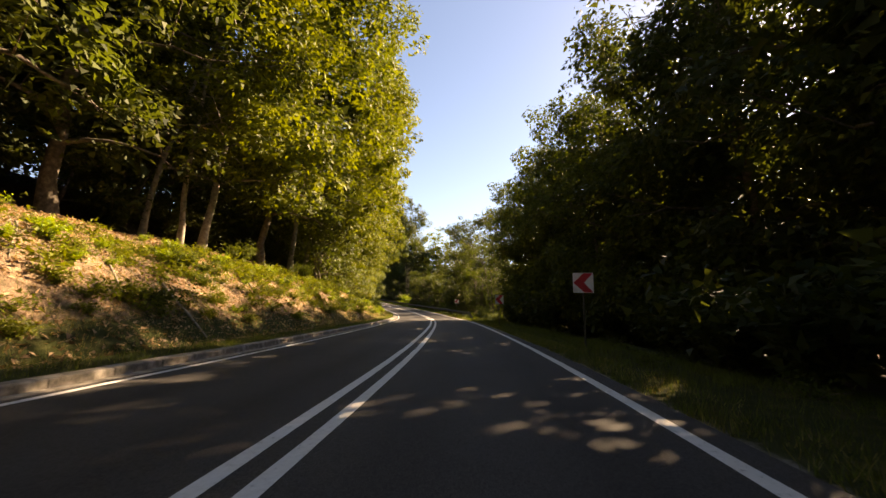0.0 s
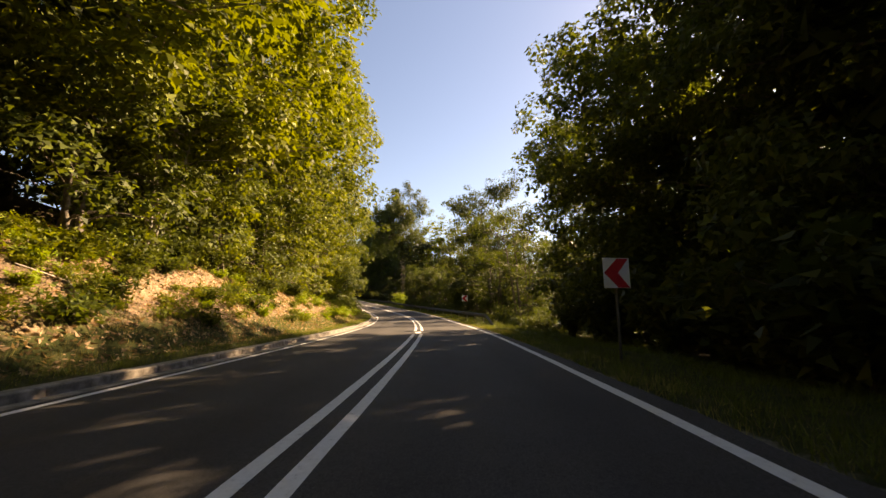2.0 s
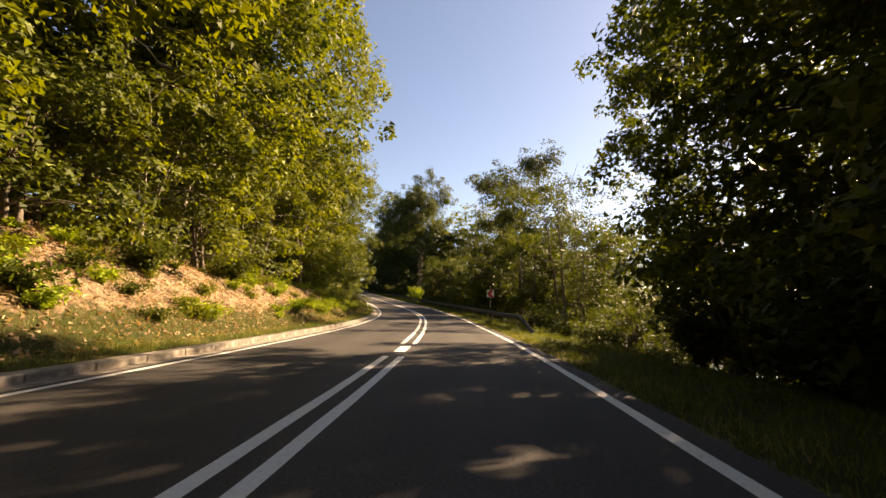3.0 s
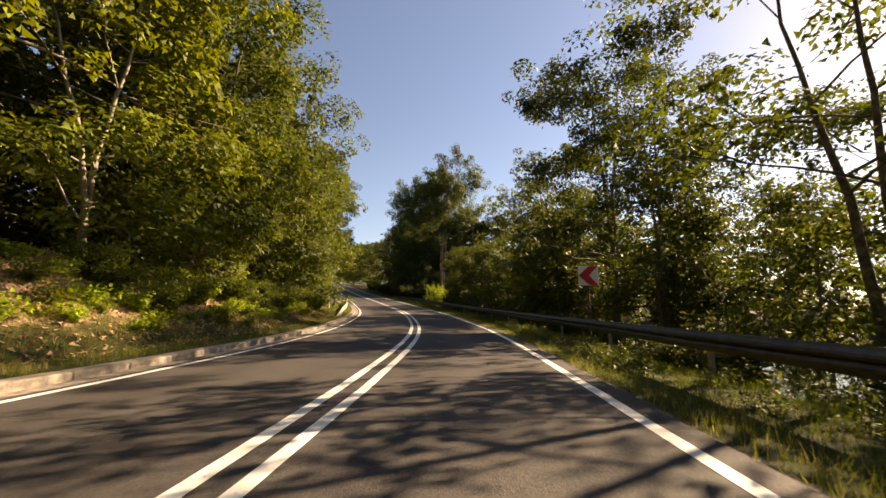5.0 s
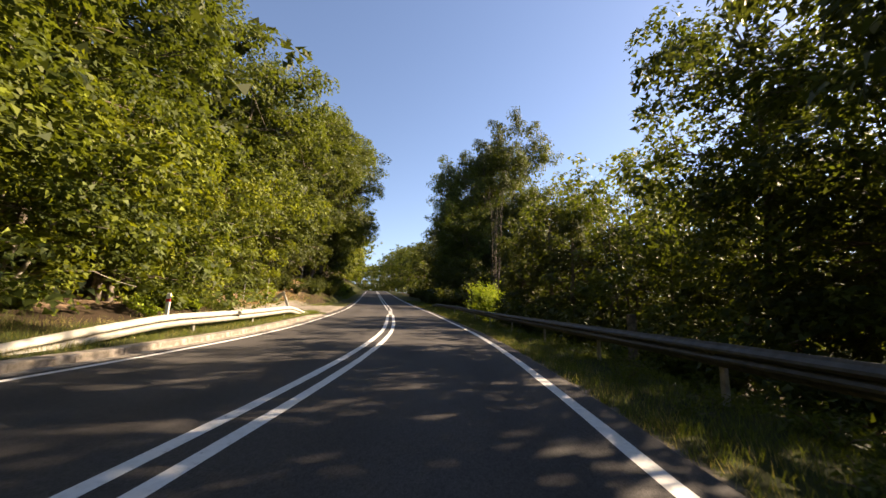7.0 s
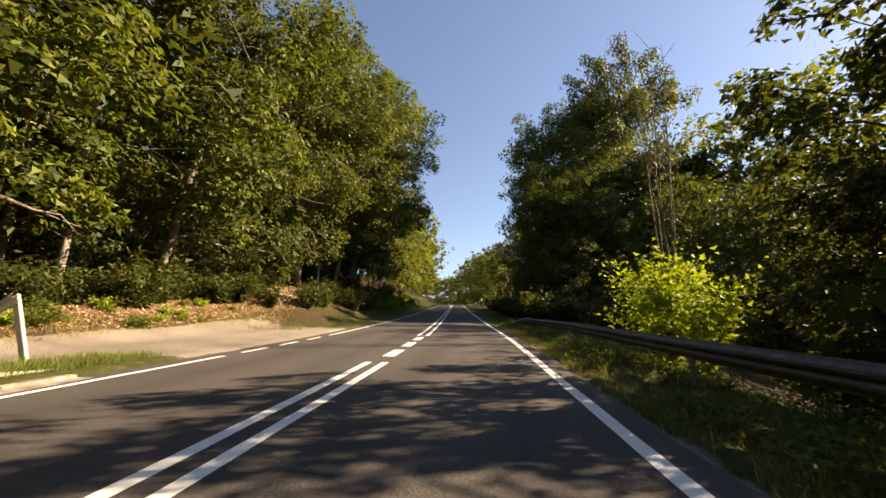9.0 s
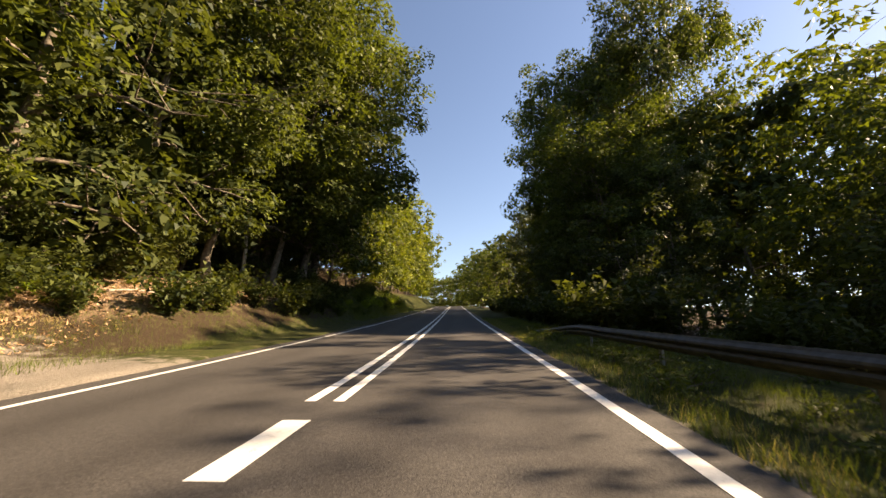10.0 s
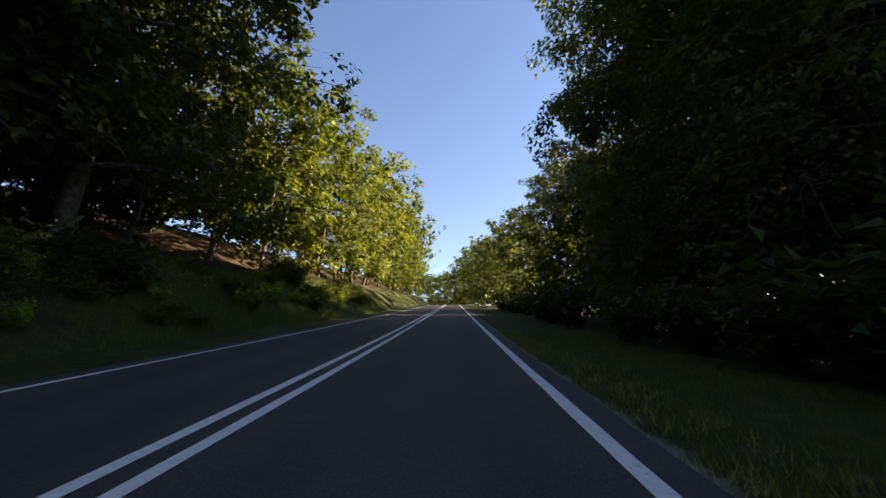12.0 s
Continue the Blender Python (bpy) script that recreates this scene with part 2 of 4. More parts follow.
def box_bm(w, d, h, bevel=0.0, z0=0.0):
    bm = bmesh.new()
    bmesh.ops.create_cube(bm, size=1.0, matrix=Matrix.Translation((0, 0, z0 + h / 2)) @ Matrix.Diagonal((w, d, h, 1)))
    if bevel:
        bmesh.ops.bevel(bm, geom=bm.edges[:], offset=bevel, segments=1, affect="EDGES")
    return bm


def sweep(lines, closed=False):
    """Rings of points (k rings of j points) to verts and quads."""
    rings = np.asarray(lines, float)
    k, j = rings.shape[:2]
    idx = np.arange(k * j).reshape(k, j)
    nxt = np.roll(idx, -1, 1) if closed else idx[:, 1:]
    cur = idx if closed else idx[:, :-1]
    quads = np.stack([cur[:-1], nxt[:-1], nxt[1:], cur[1:]], -1).reshape(-1, 4)
    return rings.reshape(-1, 3), quads


def tube(points, radii, sides=6):
    """Tapered tube along a line of points."""
    p = np.asarray(points, float)
    d = np.gradient(p, axis=0)
    d /= np.linalg.norm(d, axis=1, keepdims=True) + 1e-9
    side = np.cross(d, [0.31, 0.85, 0.17])
    side /= np.linalg.norm(side, axis=1, keepdims=True) + 1e-9
    up = np.cross(side, d)
    a = np.linspace(0, 2 * np.pi, sides, endpoint=False)
    rings = p[:, None] + np.asarray(radii)[:, None, None] * (np.cos(a)[None, :, None] * side[:, None] + np.sin(a)[None, :, None] * up[:, None])
    return sweep(rings, True)


def joined(pieces):
    vs, fs, base = [], [], 0
    for v, f in pieces:
        vs.append(v)
        fs.append(f + base)
        base += len(v)
    return np.concatenate(vs), np.concatenate(fs)


# ---------------------------------------------------------------- ground, road, markings
def build_ground():
    s = np.concatenate([np.arange(-58, -10, 3.0), np.arange(-10, 160, 0.8), np.arange(160, 428, 4.0)])
    n = np.concatenate([[-90, -65, -45, -34, -27, -22, -18], np.arange(-15, -3.9, 0.35), [-3.99, -2, 0, 2, 3.5],
                        np.arange(3.6, 9, 0.4), [10, 11.5, 13, 15, 18, 22, 28, 38, 55, 72, 90]])
    ss, nn = np.meshgrid(s, n, indexing="ij")
    x, y = on_plan(ss, nn)
    z = height(ss, nn)
    verts = np.stack([x, y, z], -1).reshape(-1, 3)
    k, j = ss.shape
    idx = np.arange(k * j).reshape(k, j)
    quads = np.stack([idx[:-1, :-1], idx[:-1, 1:], idx[1:, 1:], idx[1:, :-1]], -1).reshape(-1, 4)
    ring = np.concatenate([idx[0], idx[1:, -1], idx[-1, -2::-1], idx[-2:0:-1, 0]])
    mid = verts[ring].mean(0)
    out = verts[ring] - mid
    far = mid + out / (np.linalg.norm(out[:, :2], axis=1, keepdims=True) + 1e-6) * [3500, 3500, 0]
    far[:, 2] = 0.0
    base = len(verts)
    nxt = np.roll(ring, -1)
    k2 = np.arange(len(ring)) + base
    skirt = np.stack([ring, k2, np.roll(k2, -1), nxt], -1)
    me = mesh_of("ground", np.concatenate([verts, far]), np.concatenate([quads, skirt[:, ::-1]]), GROUND, smooth=True)
    a = -nn
    bank = np.interp(ss, BANK_AT, BANK)
    litter = np.interp(a - np.interp(ss, [34, 44], [-0.45, 0.0]), [5.2, 5.9, 10.5, 13.0], [0, 1, 1, 0.3]) * np.clip(bank * 1.6, 0, 1) * np.interp(ss, [70, 92, 116, 128], [1, 0.35, 0.35, 0.1])
    litter = np.maximum(litter, np.interp(a - np.interp(ss, [92, 96, 108, 112], [0, 2.2, 2.2, 0]), [6.6, 8.0, 11, 14], [0, 0.58, 0.62, 0.2]) * (ss > 70) * (ss < 126))
    grass = np.where(nn < 0, np.maximum(np.interp(a, [4.0, 4.2, 5.4, 6.4], [0.9, 1, 0.9, 0.35]), np.interp(a, [6, 9, 11], [0.9, 0.8, 0]) * np.interp(ss, [124, 132], [0, 1])), np.interp(nn, [3.6, 4.2, 7.5, 10], [0.55, 0.95, 0.85, 0.1]))
    gravel = np.where(nn < 0, np.maximum(np.interp(a, [5.4, 5.7, 8.4, 8.9], [0, 1, 1, 0]) * np.interp(ss, [92, 94, 99], [0, 1, 1]), np.interp(a, [8.3, 8.8], [1, 0]) * np.interp(ss, [96.5, 98], [0, 1])) * np.interp(ss, [106, 111], [1, 0]), np.interp(nn, [3.6, 3.95], [0.75, 0.0]))
    for name, f in (("litter", litter), ("grass", grass), ("gravel", gravel)):
        at = me.attributes.new(name, "FLOAT", "POINT")
        at.data.foreach_set("value", np.concatenate([f.ravel(), np.zeros(len(far))]).astype(np.float32))
    tagged(new("ground", me), "forest ground with leaf litter banks and grassy verges", "ground", kind="structure")


def strip(name, s0, s1, n0, n1, up, mat, parent=None, step=1.0, edge=0.0, cols=2):
    """A flat band along the road; edge: unevenness of its rims."""
    s = np.linspace(s0, s1, max(2, int((s1 - s0) / step) + 1))
    cols = np.linspace(n0, n1, cols)
    nn = np.repeat(cols[None], len(s), 0)
    if edge:
        nn = nn.copy()
        nn[:, 0] += edge * wave(s, 0 * s, 0.7)
        nn[:, -1] += edge * wave(s, 0 * s, 0.9, 3.0)
    x, y = on_plan(s[:, None], nn)
    z = np.interp(s, S, PZ)[:, None] + 0 * nn + up
    v, q = sweep(np.stack([x, y, z], -1))
    me = mesh_of(name, v, q, mat, smooth=True)
    if len(cols) > 5:
        # polished wheel tracks and the dusty rim
        wheel = sum(np.exp(-((nn - c) / 0.32) ** 2) for c in (-2.45, -0.95, 0.95, 2.45))
        at = me.attributes.new("track", "FLOAT", "POINT")
        at.data.foreach_set("value", (wheel * (0.75 + 0.25 * wave(s, 0 * s, 9.0))[:, None]).ravel().astype(np.float32))
    ob = new(name, me)
    ob.parent = parent
    return ob


def build_road():
    road = tagged(strip("road", -58, 426, -4.02, 3.62, 0.0, ASPHALT, step=1.0, edge=0.05, cols=31), "grey asphalt two-lane country road, tree shadows on it", "road", kind="structure")
    strip("edge_line", -58, 426, RIGHT_LINE - 0.075, RIGHT_LINE + 0.075, 0.004, PAINT, road, 0.5, 0.008)
    strip("edge_line", -58, 97.8, LEFT_LINE - 0.06, LEFT_LINE + 0.06, 0.004, PAINT, road, 0.5, 0.008)
    strip("edge_line", 104.5, 426, LEFT_LINE - 0.06, LEFT_LINE + 0.06, 0.004, PAINT, road, 0.5, 0.008)
    for s0 in (98.5, 100.4, 102.4):
        strip("dash", s0, s0 + 1.15, LEFT_LINE - 0.06, LEFT_LINE + 0.06, 0.004, PAINT, road, 0.4)
    for s0, s1 in ((-58, 37.9), (40.8, 97.3), (105.0, 426)):
        for n0 in (-0.24, 0.10):
            strip("centre_line", s0, s1, n0 - 0.0, n0 + 0.14, 0.004, PAINT, road, 0.5, 0.006)
    for s0 in (38.8, 98.3, 100.6, 102.8):
        strip("dash", s0, s0 + 1.4, -0.13, 0.15, 0.004, PAINT, road, 0.4)


build_ground()
build_road()


def build_water():
    v, q = [], []
    s = np.linspace(20, 140, 40)
    n = np.linspace(12, 100, 14)
    ss, nn = np.meshgrid(s, n, indexing="ij")
    x, y = on_plan(ss, nn)
    v, q = sweep(np.stack([x, y, 0 * x - 3.3], -1))
    tagged(new("water", mesh_of("water", v, q, WATER, smooth=True)), "still lake water below the road", "water", kind="structure")


build_water()


# ---------------------------------------------------------------- leaves and trees
def leaf_faces(c, out, size, rng, narrow=0.8, droop=0.5):
    """Single pointed leaves at c along out: verts and triangles."""
    m = len(c)
    tip = out + rng.normal(0, 0.55, (m, 3))
    tip[:, 2] -= droop * rng.random(m)
    tip /= np.linalg.norm(tip, axis=1, keepdims=True) + 1e-9
    up = np.array([0, 0, 1.0]) + rng.normal(0, 0.5, (m, 3))
    side = np.cross(tip, up)
    side /= np.linalg.norm(side, axis=1, keepdims=True) + 1e-9
    l = (size * (0.6 + 0.8 * rng.random(m)))[:, None]
    w = l * narrow * 0.5
    skew = (rng.random(m)[:, None] - 0.5) * 0.6
    v = np.stack([c + side * w + tip * l * skew, c + tip * l, c - side * w], 1).reshape(-1, 3)
    return v, np.arange(m * 3).reshape(-1, 3)


def clump_leaves(c0, o0, rad, per, size, rng, narrow=0.8):
    """Leaves on the outer and upper skin of rounded clumps, facing outwards: verts and triangles."""
    k = np.repeat(np.arange(len(c0)), per)
    u = rng.normal(0, 1, (len(k), 3)) + o0[k] * 0.75 + [0, 0, 0.3]
    u /= np.linalg.norm(u, axis=1, keepdims=True) + 1e-9
    big = (rad * (0.6 + 0.7 * rng.random(len(c0))))[k] * (0.45 + 0.6 * rng.random(len(k)) ** 0.6)
    c = c0[k] + u * big[:, None] * [1, 1, 0.58]
    face = u * 0.75 + [0, 0, 0.5] + rng.normal(0, 0.36, (len(k), 3))
    face /= np.linalg.norm(face, axis=1, keepdims=True) + 1e-9
    tip = rng.normal(0, 0.8, (len(k), 3)) + o0[k] * 0.7 - [0, 0, 0.45]
    tip -= face * (tip * face).sum(1, keepdims=True)
    tip /= np.linalg.norm(tip, axis=1, keepdims=True) + 1e-9
    side = np.cross(tip, face)
    l = (size * (0.6 + 0.8 * rng.random(len(k))))[:, None]
    w = l * narrow * 0.5
    skew = (rng.random(len(k))[:, None] - 0.5) * 0.6
    v = np.stack([c + side * w + tip * l * skew, c + tip * l, c - side * w], 1).reshape(-1, 3)
    return v, np.arange(len(k) * 3).reshape(-1, 3)


def tree_kind(name, seed, tall, wide, bare, sprays, leaves, leaf, size, bark, lean=0.0, trunk_r=0.16, stems=1, fine=True):
    """One tree: trunk, branches and crown meshes. bare: height below which it has no leaves."""
    rng = np.random.default_rng(seed)
    trunk_bits, limb_bits, tips = [], [], []
    for st in range(stems):
        a = 0.0 if st == 0 else rng.random() * 6.28
        z = np.linspace(-0.4, tall * 0.93, 12)
        bend = lean * (z / tall).clip(0) ** 1.4 * tall + (0.5 * st * (z / tall) * 2 if stems > 1 else 0)
        wob = np.cumsum(rng.normal(0, 0.09, (12, 2)), 0) * (tall / 14)
        wob[0] = 0
        line = np.stack([np.cos(a) * bend + wob[:, 0] + 0.25 * st, np.sin(a) * bend + wob[:, 1], z], -1)
        r = trunk_r * (1 - z / tall * 0.93).clip(0.06) * (1 + 0.5 * np.exp(-np.maximum(z, 0) * 2.2))
        trunk_bits.append(tube(line, r, 8))
        m = int((15 / stems + 4) * max(1.0, (tall - bare) / 11.5))
        for i in range(m):
            f = bare / tall * 0.75 + (0.93 - bare / tall * 0.75) * (i + rng.random()) / m
            p0 = np.array([np.interp(f * tall, z, line[:, c]) for c in range(3)])
            az = i * 2.4 + rng.normal(0, 0.4)
            u = (f - bare / tall) / (1 - bare / tall)
            reach = wide * (0.35 + 0.75 * math.sqrt(max(0.02, math.sin(math.pi * min(1, max(0.04, 0.12 + 0.86 * u)))))) * (0.75 + 0.45 * rng.random())
            q = np.linspace(0, 1, 6)
            climb = 0.35 + 0.5 * u
            pts = p0 + np.stack([np.cos(az + 0.3 * q) * q * reach, np.sin(az + 0.3 * q) * q * reach,
                                 reach * climb * q - 0.42 * reach * q ** 2], -1) + rng.normal(0, 0.06, (6, 3)) * q[:, None] * reach * 0.5
            rr = np.interp(f * tall, z, r) * 0.5 * (1 - 0.85 * q)
            limb_bits.append(tube(pts, rr.clip(0.012), 5 if fine else 3))
            for _ in range(2):
                k = 0.35 + 0.5 * rng.random()
                b0 = np.array([np.interp(k, q, pts[:, c]) for c in range(3)])
                dirn = np.array([math.cos(az + rng.normal(0, 0.9)), math.sin(az + rng.normal(0, 0.9)), 0.35 + rng.normal(0, 0.3)])
                sub = b0 + np.linspace(0, 1, 4)[:, None] * dirn * reach * 0.45
                if fine:
                    limb_bits.append(tube(sub, np.linspace(0.03, 0.01, 4), 4))
                tips.append((sub[1], sub[3]))
            tips.append((pts[2], pts[5]))
    # sprays of leaves along the limbs and in the outer shell
    c0 = np.empty((sprays, 3))
    o0 = np.empty((sprays, 3))
    axis = trunk_bits[0][0].reshape(12, 8, 3).mean(1)
    for i in range(sprays):
        a, b = tips[rng.integers(len(tips))]
        k = rng.random() ** 0.6
        c = a + (b - a) * k * 1.12 + rng.normal(0, 0.34 * wide / 3, 3)
        c[2] = max(c[2], bare * (0.75 + 0.3 * rng.random()))
        ax = np.array([np.interp(c[2], axis[:, 2], axis[:, d]) for d in range(2)])
        o = np.array([c[0] - ax[0], c[1] - ax[1], 0.25])
        c0[i], o0[i] = c, o / (np.linalg.norm(o) + 1e-6)
    v, f = clump_leaves(c0, o0, 0.78 * (wide / 3.2) ** 0.5, max(3, leaves // sprays), size, rng)
    tv, tf = joined(trunk_bits)
    lv, lf = joined(limb_bits)
    return (mesh_of(name + "_trunk", tv, tf, bark, smooth=True), mesh_of(name + "_branches", lv, lf, bark, smooth=True), mesh_of(name + "_crown", v, f, leaf))


KINDS = {
    # trees at the road's edge
    "maple": tree_kind("maple", 1, 16.0, 5.0, 3.4, 317, 21114, LEAF_YELLOW, 0.212, BARK_PALE, 0.16, 0.17),
    "beech": tree_kind("beech", 2, 18.0, 4.8, 3.6, 317, 20196, LEAF_GREEN, 0.203, BARK, 0.13, 0.20),
    "lime": tree_kind("lime", 3, 14.5, 4.8, 1.6, 317, 22950, LEAF_GREEN, 0.193, BARK, 0.12, 0.17),
    "hornbeam": tree_kind("hornbeam", 4, 12.0, 4.2, 1.0, 303, 20196, LEAF_YELLOW, 0.183, BARK_PALE, 0.15, 0.12, stems=2),
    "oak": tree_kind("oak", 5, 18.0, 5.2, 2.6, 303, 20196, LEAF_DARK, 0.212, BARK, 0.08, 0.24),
    "alder": tree_kind("alder", 6, 12.5, 3.3, 2.4, 165, 9342, LEAF_GREEN, 0.163, BARK, 0.05, 0.13, stems=2),
    "willow": tree_kind("willow", 7, 10.0, 3.8, 0.6, 187, 8625, LEAF_GREEN, 0.202, BARK, 0.12, 0.13, stems=3),
    "ivy": tree_kind("ivy", 8, 7.6, 1.75, 0.2, 150, 7500, LEAF_DARK, 0.150, BARK, 0.03, 0.2),
    "thicket": tree_kind("thicket", 9, 6.4, 3.2, 0.2, 151, 6568, LEAF_GREEN, 0.195, BARK, 0.06, 0.10, stems=3, fine=False),
    "broad": tree_kind("broad", 17, 10.8, 4.2, 2.0, 312, 17550, LEAF_DARK, 0.209, BARK, 0.06, 0.17, stems=2),
    # shaded copy of the thicket: darker leaf colour stands for tree shade
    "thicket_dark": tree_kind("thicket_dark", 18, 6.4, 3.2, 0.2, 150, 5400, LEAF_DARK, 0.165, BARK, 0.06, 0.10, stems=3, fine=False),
    "leaning": tree_kind("leaning", 19, 15.5, 4.2, 6.4, 187, 10781, LEAF_YELLOW, 0.193, BARK_PALE, 0.26, 0.13),
    "slim": tree_kind("slim", 20, 15.0, 3.4, 5.4, 165, 9342, LEAF_GREEN, 0.193, BARK_PALE, 0.07, 0.13),
    # dark leaves here put the crown's backlit look into its colour
    "linden": tree_kind("linden", 30, 19.0, 4.2, 3.0, 546, 32725, LEAF_DARK, 0.193, BARK, 0.04, 0.20, stems=2),
    "waterside": tree_kind("waterside", 29, 16.8, 3.3, 4.0, 253, 15092, LEAF_GREEN, 0.178, BARK, 0.05, 0.16, stems=2),
    "young": tree_kind("young", 10, 6.0, 3.0, 0.2, 151, 6568, LEAF_YELLOW, 0.177, BARK_PALE, 0.10, 0.08, stems=3, fine=False),
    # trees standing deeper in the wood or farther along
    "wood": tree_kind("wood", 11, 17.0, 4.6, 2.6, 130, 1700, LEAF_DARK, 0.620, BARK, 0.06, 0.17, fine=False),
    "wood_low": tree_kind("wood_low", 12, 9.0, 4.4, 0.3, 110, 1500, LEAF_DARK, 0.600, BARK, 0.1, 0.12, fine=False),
    "wood_green": tree_kind("wood_green", 13, 16.0, 5.0, 1.2, 150, 1500, LEAF_GREEN, 0.620, BARK, 0.08, 0.17, fine=False),
    "wood_sunny": tree_kind("wood_sunny", 15, 15.0, 5.0, 0.8, 190, 4300, LEAF_YELLOW, 0.391, BARK, 0.10, 0.17, fine=False),
    "wood_leafy": tree_kind("wood_leafy", 16, 16.0, 5.0, 1.2, 190, 4000, LEAF_GREEN, 0.402, BARK, 0.08, 0.17, fine=False),
    "silver": tree_kind("silver", 14, 13.0, 3.4, 2.0, 187, 6899, LEAF_GREY, 0.224, BARK_PALE, 0.05, 0.14),
}
LABELS = {
    "maple": ("tall maple with yellow-green leaves and a pale leaning trunk", "tree"),
    "beech": ("tall green beech with a bare lower trunk", "tree"),
    "lime": ("leafy green lime tree with low branches", "tree"),
    "hornbeam": ("two-stemmed hornbeam with sunlit yellowish leaves", "tree"),
    "oak": ("large dark green oak with a broad crown", "tree"),
    "alder": ("slender two-stemmed alder with thin dark foliage", "tree"),
    "willow": ("bushy willow with foliage down to the ground", "tree"),
    "ivy": ("narrow dead tree fully wrapped in dark ivy", "tree"),
    "thicket": ("low green thicket of young trees by the lake", "tree"),
    "young": ("young yellow-green tree with foliage down to the ground", "tree"),
    "leaning": ("slender tree with a pale trunk leaning towards the road", "tree"),
    "slim": ("slim forest tree with a pale bare trunk", "tree"),
    "linden": ("tall broad-leaved tree with a dense dark crown", "tree"),
    "waterside": ("tall two-stemmed tree with airy green foliage by the lake", "tree"),
    "broad": ("broad dark green tree with a dense rounded crown", "tree"),
    "thicket_dark": ("dark low thicket in the shade of taller trees", "tree"),
    "wood_leafy": ("dense green forest tree beside the road", "tree"),
    "wood": ("dark forest tree standing deep in the wood", "tree"),
    "wood_low": ("low dark understorey tree in the wood", "tree"),
    "wood_green": ("green forest tree in the distance along the road", "tree"),
    "wood_sunny": ("sunlit yellow-green forest tree along the road", "tree"),
    "silver": ("pale grey-green willow with silvery leaves", "tree"),
}
FIRST = {}
count = 0


def plant(kind, s, n, scale=1.0, turn=None, group="", stretch=1.0):
    """A tree of that kind rooted in the ground at road coordinates s, n."""
    global count
    count += 1
    rz = heading(s) + (0 if n < 0 else 180) + (count * 137.5) % 90 - 45 if turn is None else turn
    p = spot(s, n, -0.05)
    m = pose(*p, 0, 0, rz)
    trunk, limbs, crown = KINDS[kind]
    ob = thing({"thicket_dark": "thicket", "thicket": "thicket"}.get(kind, kind + "_tree") if not kind.startswith("wood") else "forest_tree", LABELS[kind][0], LABELS[kind][1], group, "", m)
    part("trunk", trunk, ob)
    tagged(part("branchwork", limbs, ob), kind="stuff")
    part("crown", crown, ob)
    ob.scale = (scale, scale, scale * stretch)
    return ob


rng = random.Random(5)
G_L, G_R, G_W, G_F = "trees along the bank", "trees on the lake side", "trees deep in the wood", "trees along the far road"


def row(s0, s1, n0, spread, gap, jitter, kinds, size, group, stretch=1.0):
    """A line of trees along the road."""
    s, k, rng = s0, 0, random.Random(int(s0 * 7 + n0 * 1000))
    while s < s1:
        kind = kinds[k % len(kinds)] if group == G_L else kinds[rng.randrange(len(kinds))]
        plant(kind, s, n0 + spread * rng.random(), size[0] + (size[1] - size[0]) * rng.random(), None, group, stretch)
        s += gap + jitter * rng.random()
        k += 1


# left: front row on the bank, then deeper rows
row(30, 49, -8.6, -0.8, 3.2, 0.8, ("thicket", "young"), (0.65, 0.9), G_L)
row(64, 76, -10.4, -0.8, 3.0, 0.8, ("thicket", "young"), (0.7, 0.95), G_L)
row(-12, 15, -10.2, -1.6, 4.3, 1.2, ("beech", "oak", "slim", "beech"), (0.98, 1.18), G_L)
row(19, 36, -9.6, -1.6, 4.0, 1.0, ("maple", "beech", "maple", "maple"), (0.98, 1.18), G_L)
row(37, 50, -10.4, -1.4, 4.3, 1.0, ("maple", "beech", "maple", "beech", "lime", "oak"), (0.98, 1.18), G_L)
row(61, 76, -9.6, -1.5, 4.2, 1.0, ("hornbeam", "lime", "beech", "lime"), (0.80, 0.96), G_L)
row(77, 89, -9.6, -1.5, 3.7, 0.8, ("hornbeam", "lime", "hornbeam", "beech"), (0.64, 0.76), G_L)
row(97.5, 113, -11.4, -1.4, 3.8, 1.0, ("beech", "slim", "beech", "oak"), (0.95, 1.1), G_L)
row(115, 128, -10.2, -1.4, 4.3, 1.0, ("oak", "beech"), (1.0, 1.2), G_L)
row(136, 170, -11.0, -1.8, 5.0, 1.2, ("wood_leafy", "wood_leafy", "wood_sunny"), (0.82, 0.98), G_L)
row(171, 225, -10.2, -2.0, 5.6, 1.5, ("wood_sunny", "wood_green", "wood_green"), (0.95, 1.2), G_L)
row(109, 132, -12.0, -1.4, 3.6, 0.8, ("thicket_dark",), (0.5, 0.7), G_W)
# unseen trees behind the start, added to keep sky light off the road
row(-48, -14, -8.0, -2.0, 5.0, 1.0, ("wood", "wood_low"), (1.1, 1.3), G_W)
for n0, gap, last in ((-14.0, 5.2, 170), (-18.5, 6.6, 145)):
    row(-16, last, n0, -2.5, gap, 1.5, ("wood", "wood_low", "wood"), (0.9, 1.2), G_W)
for kind, s, n, size in (("slim", 121.4, -10.4, 0.9), ("beech", 123.6, -9.6, 1.0), ("oak", 125.0, -10.6, 1.2), ("beech", 126.5, -9.0, 1.25), ("oak", 131.0, -9.6, 1.2)):
    plant(kind, s, n, size, None, G_L)
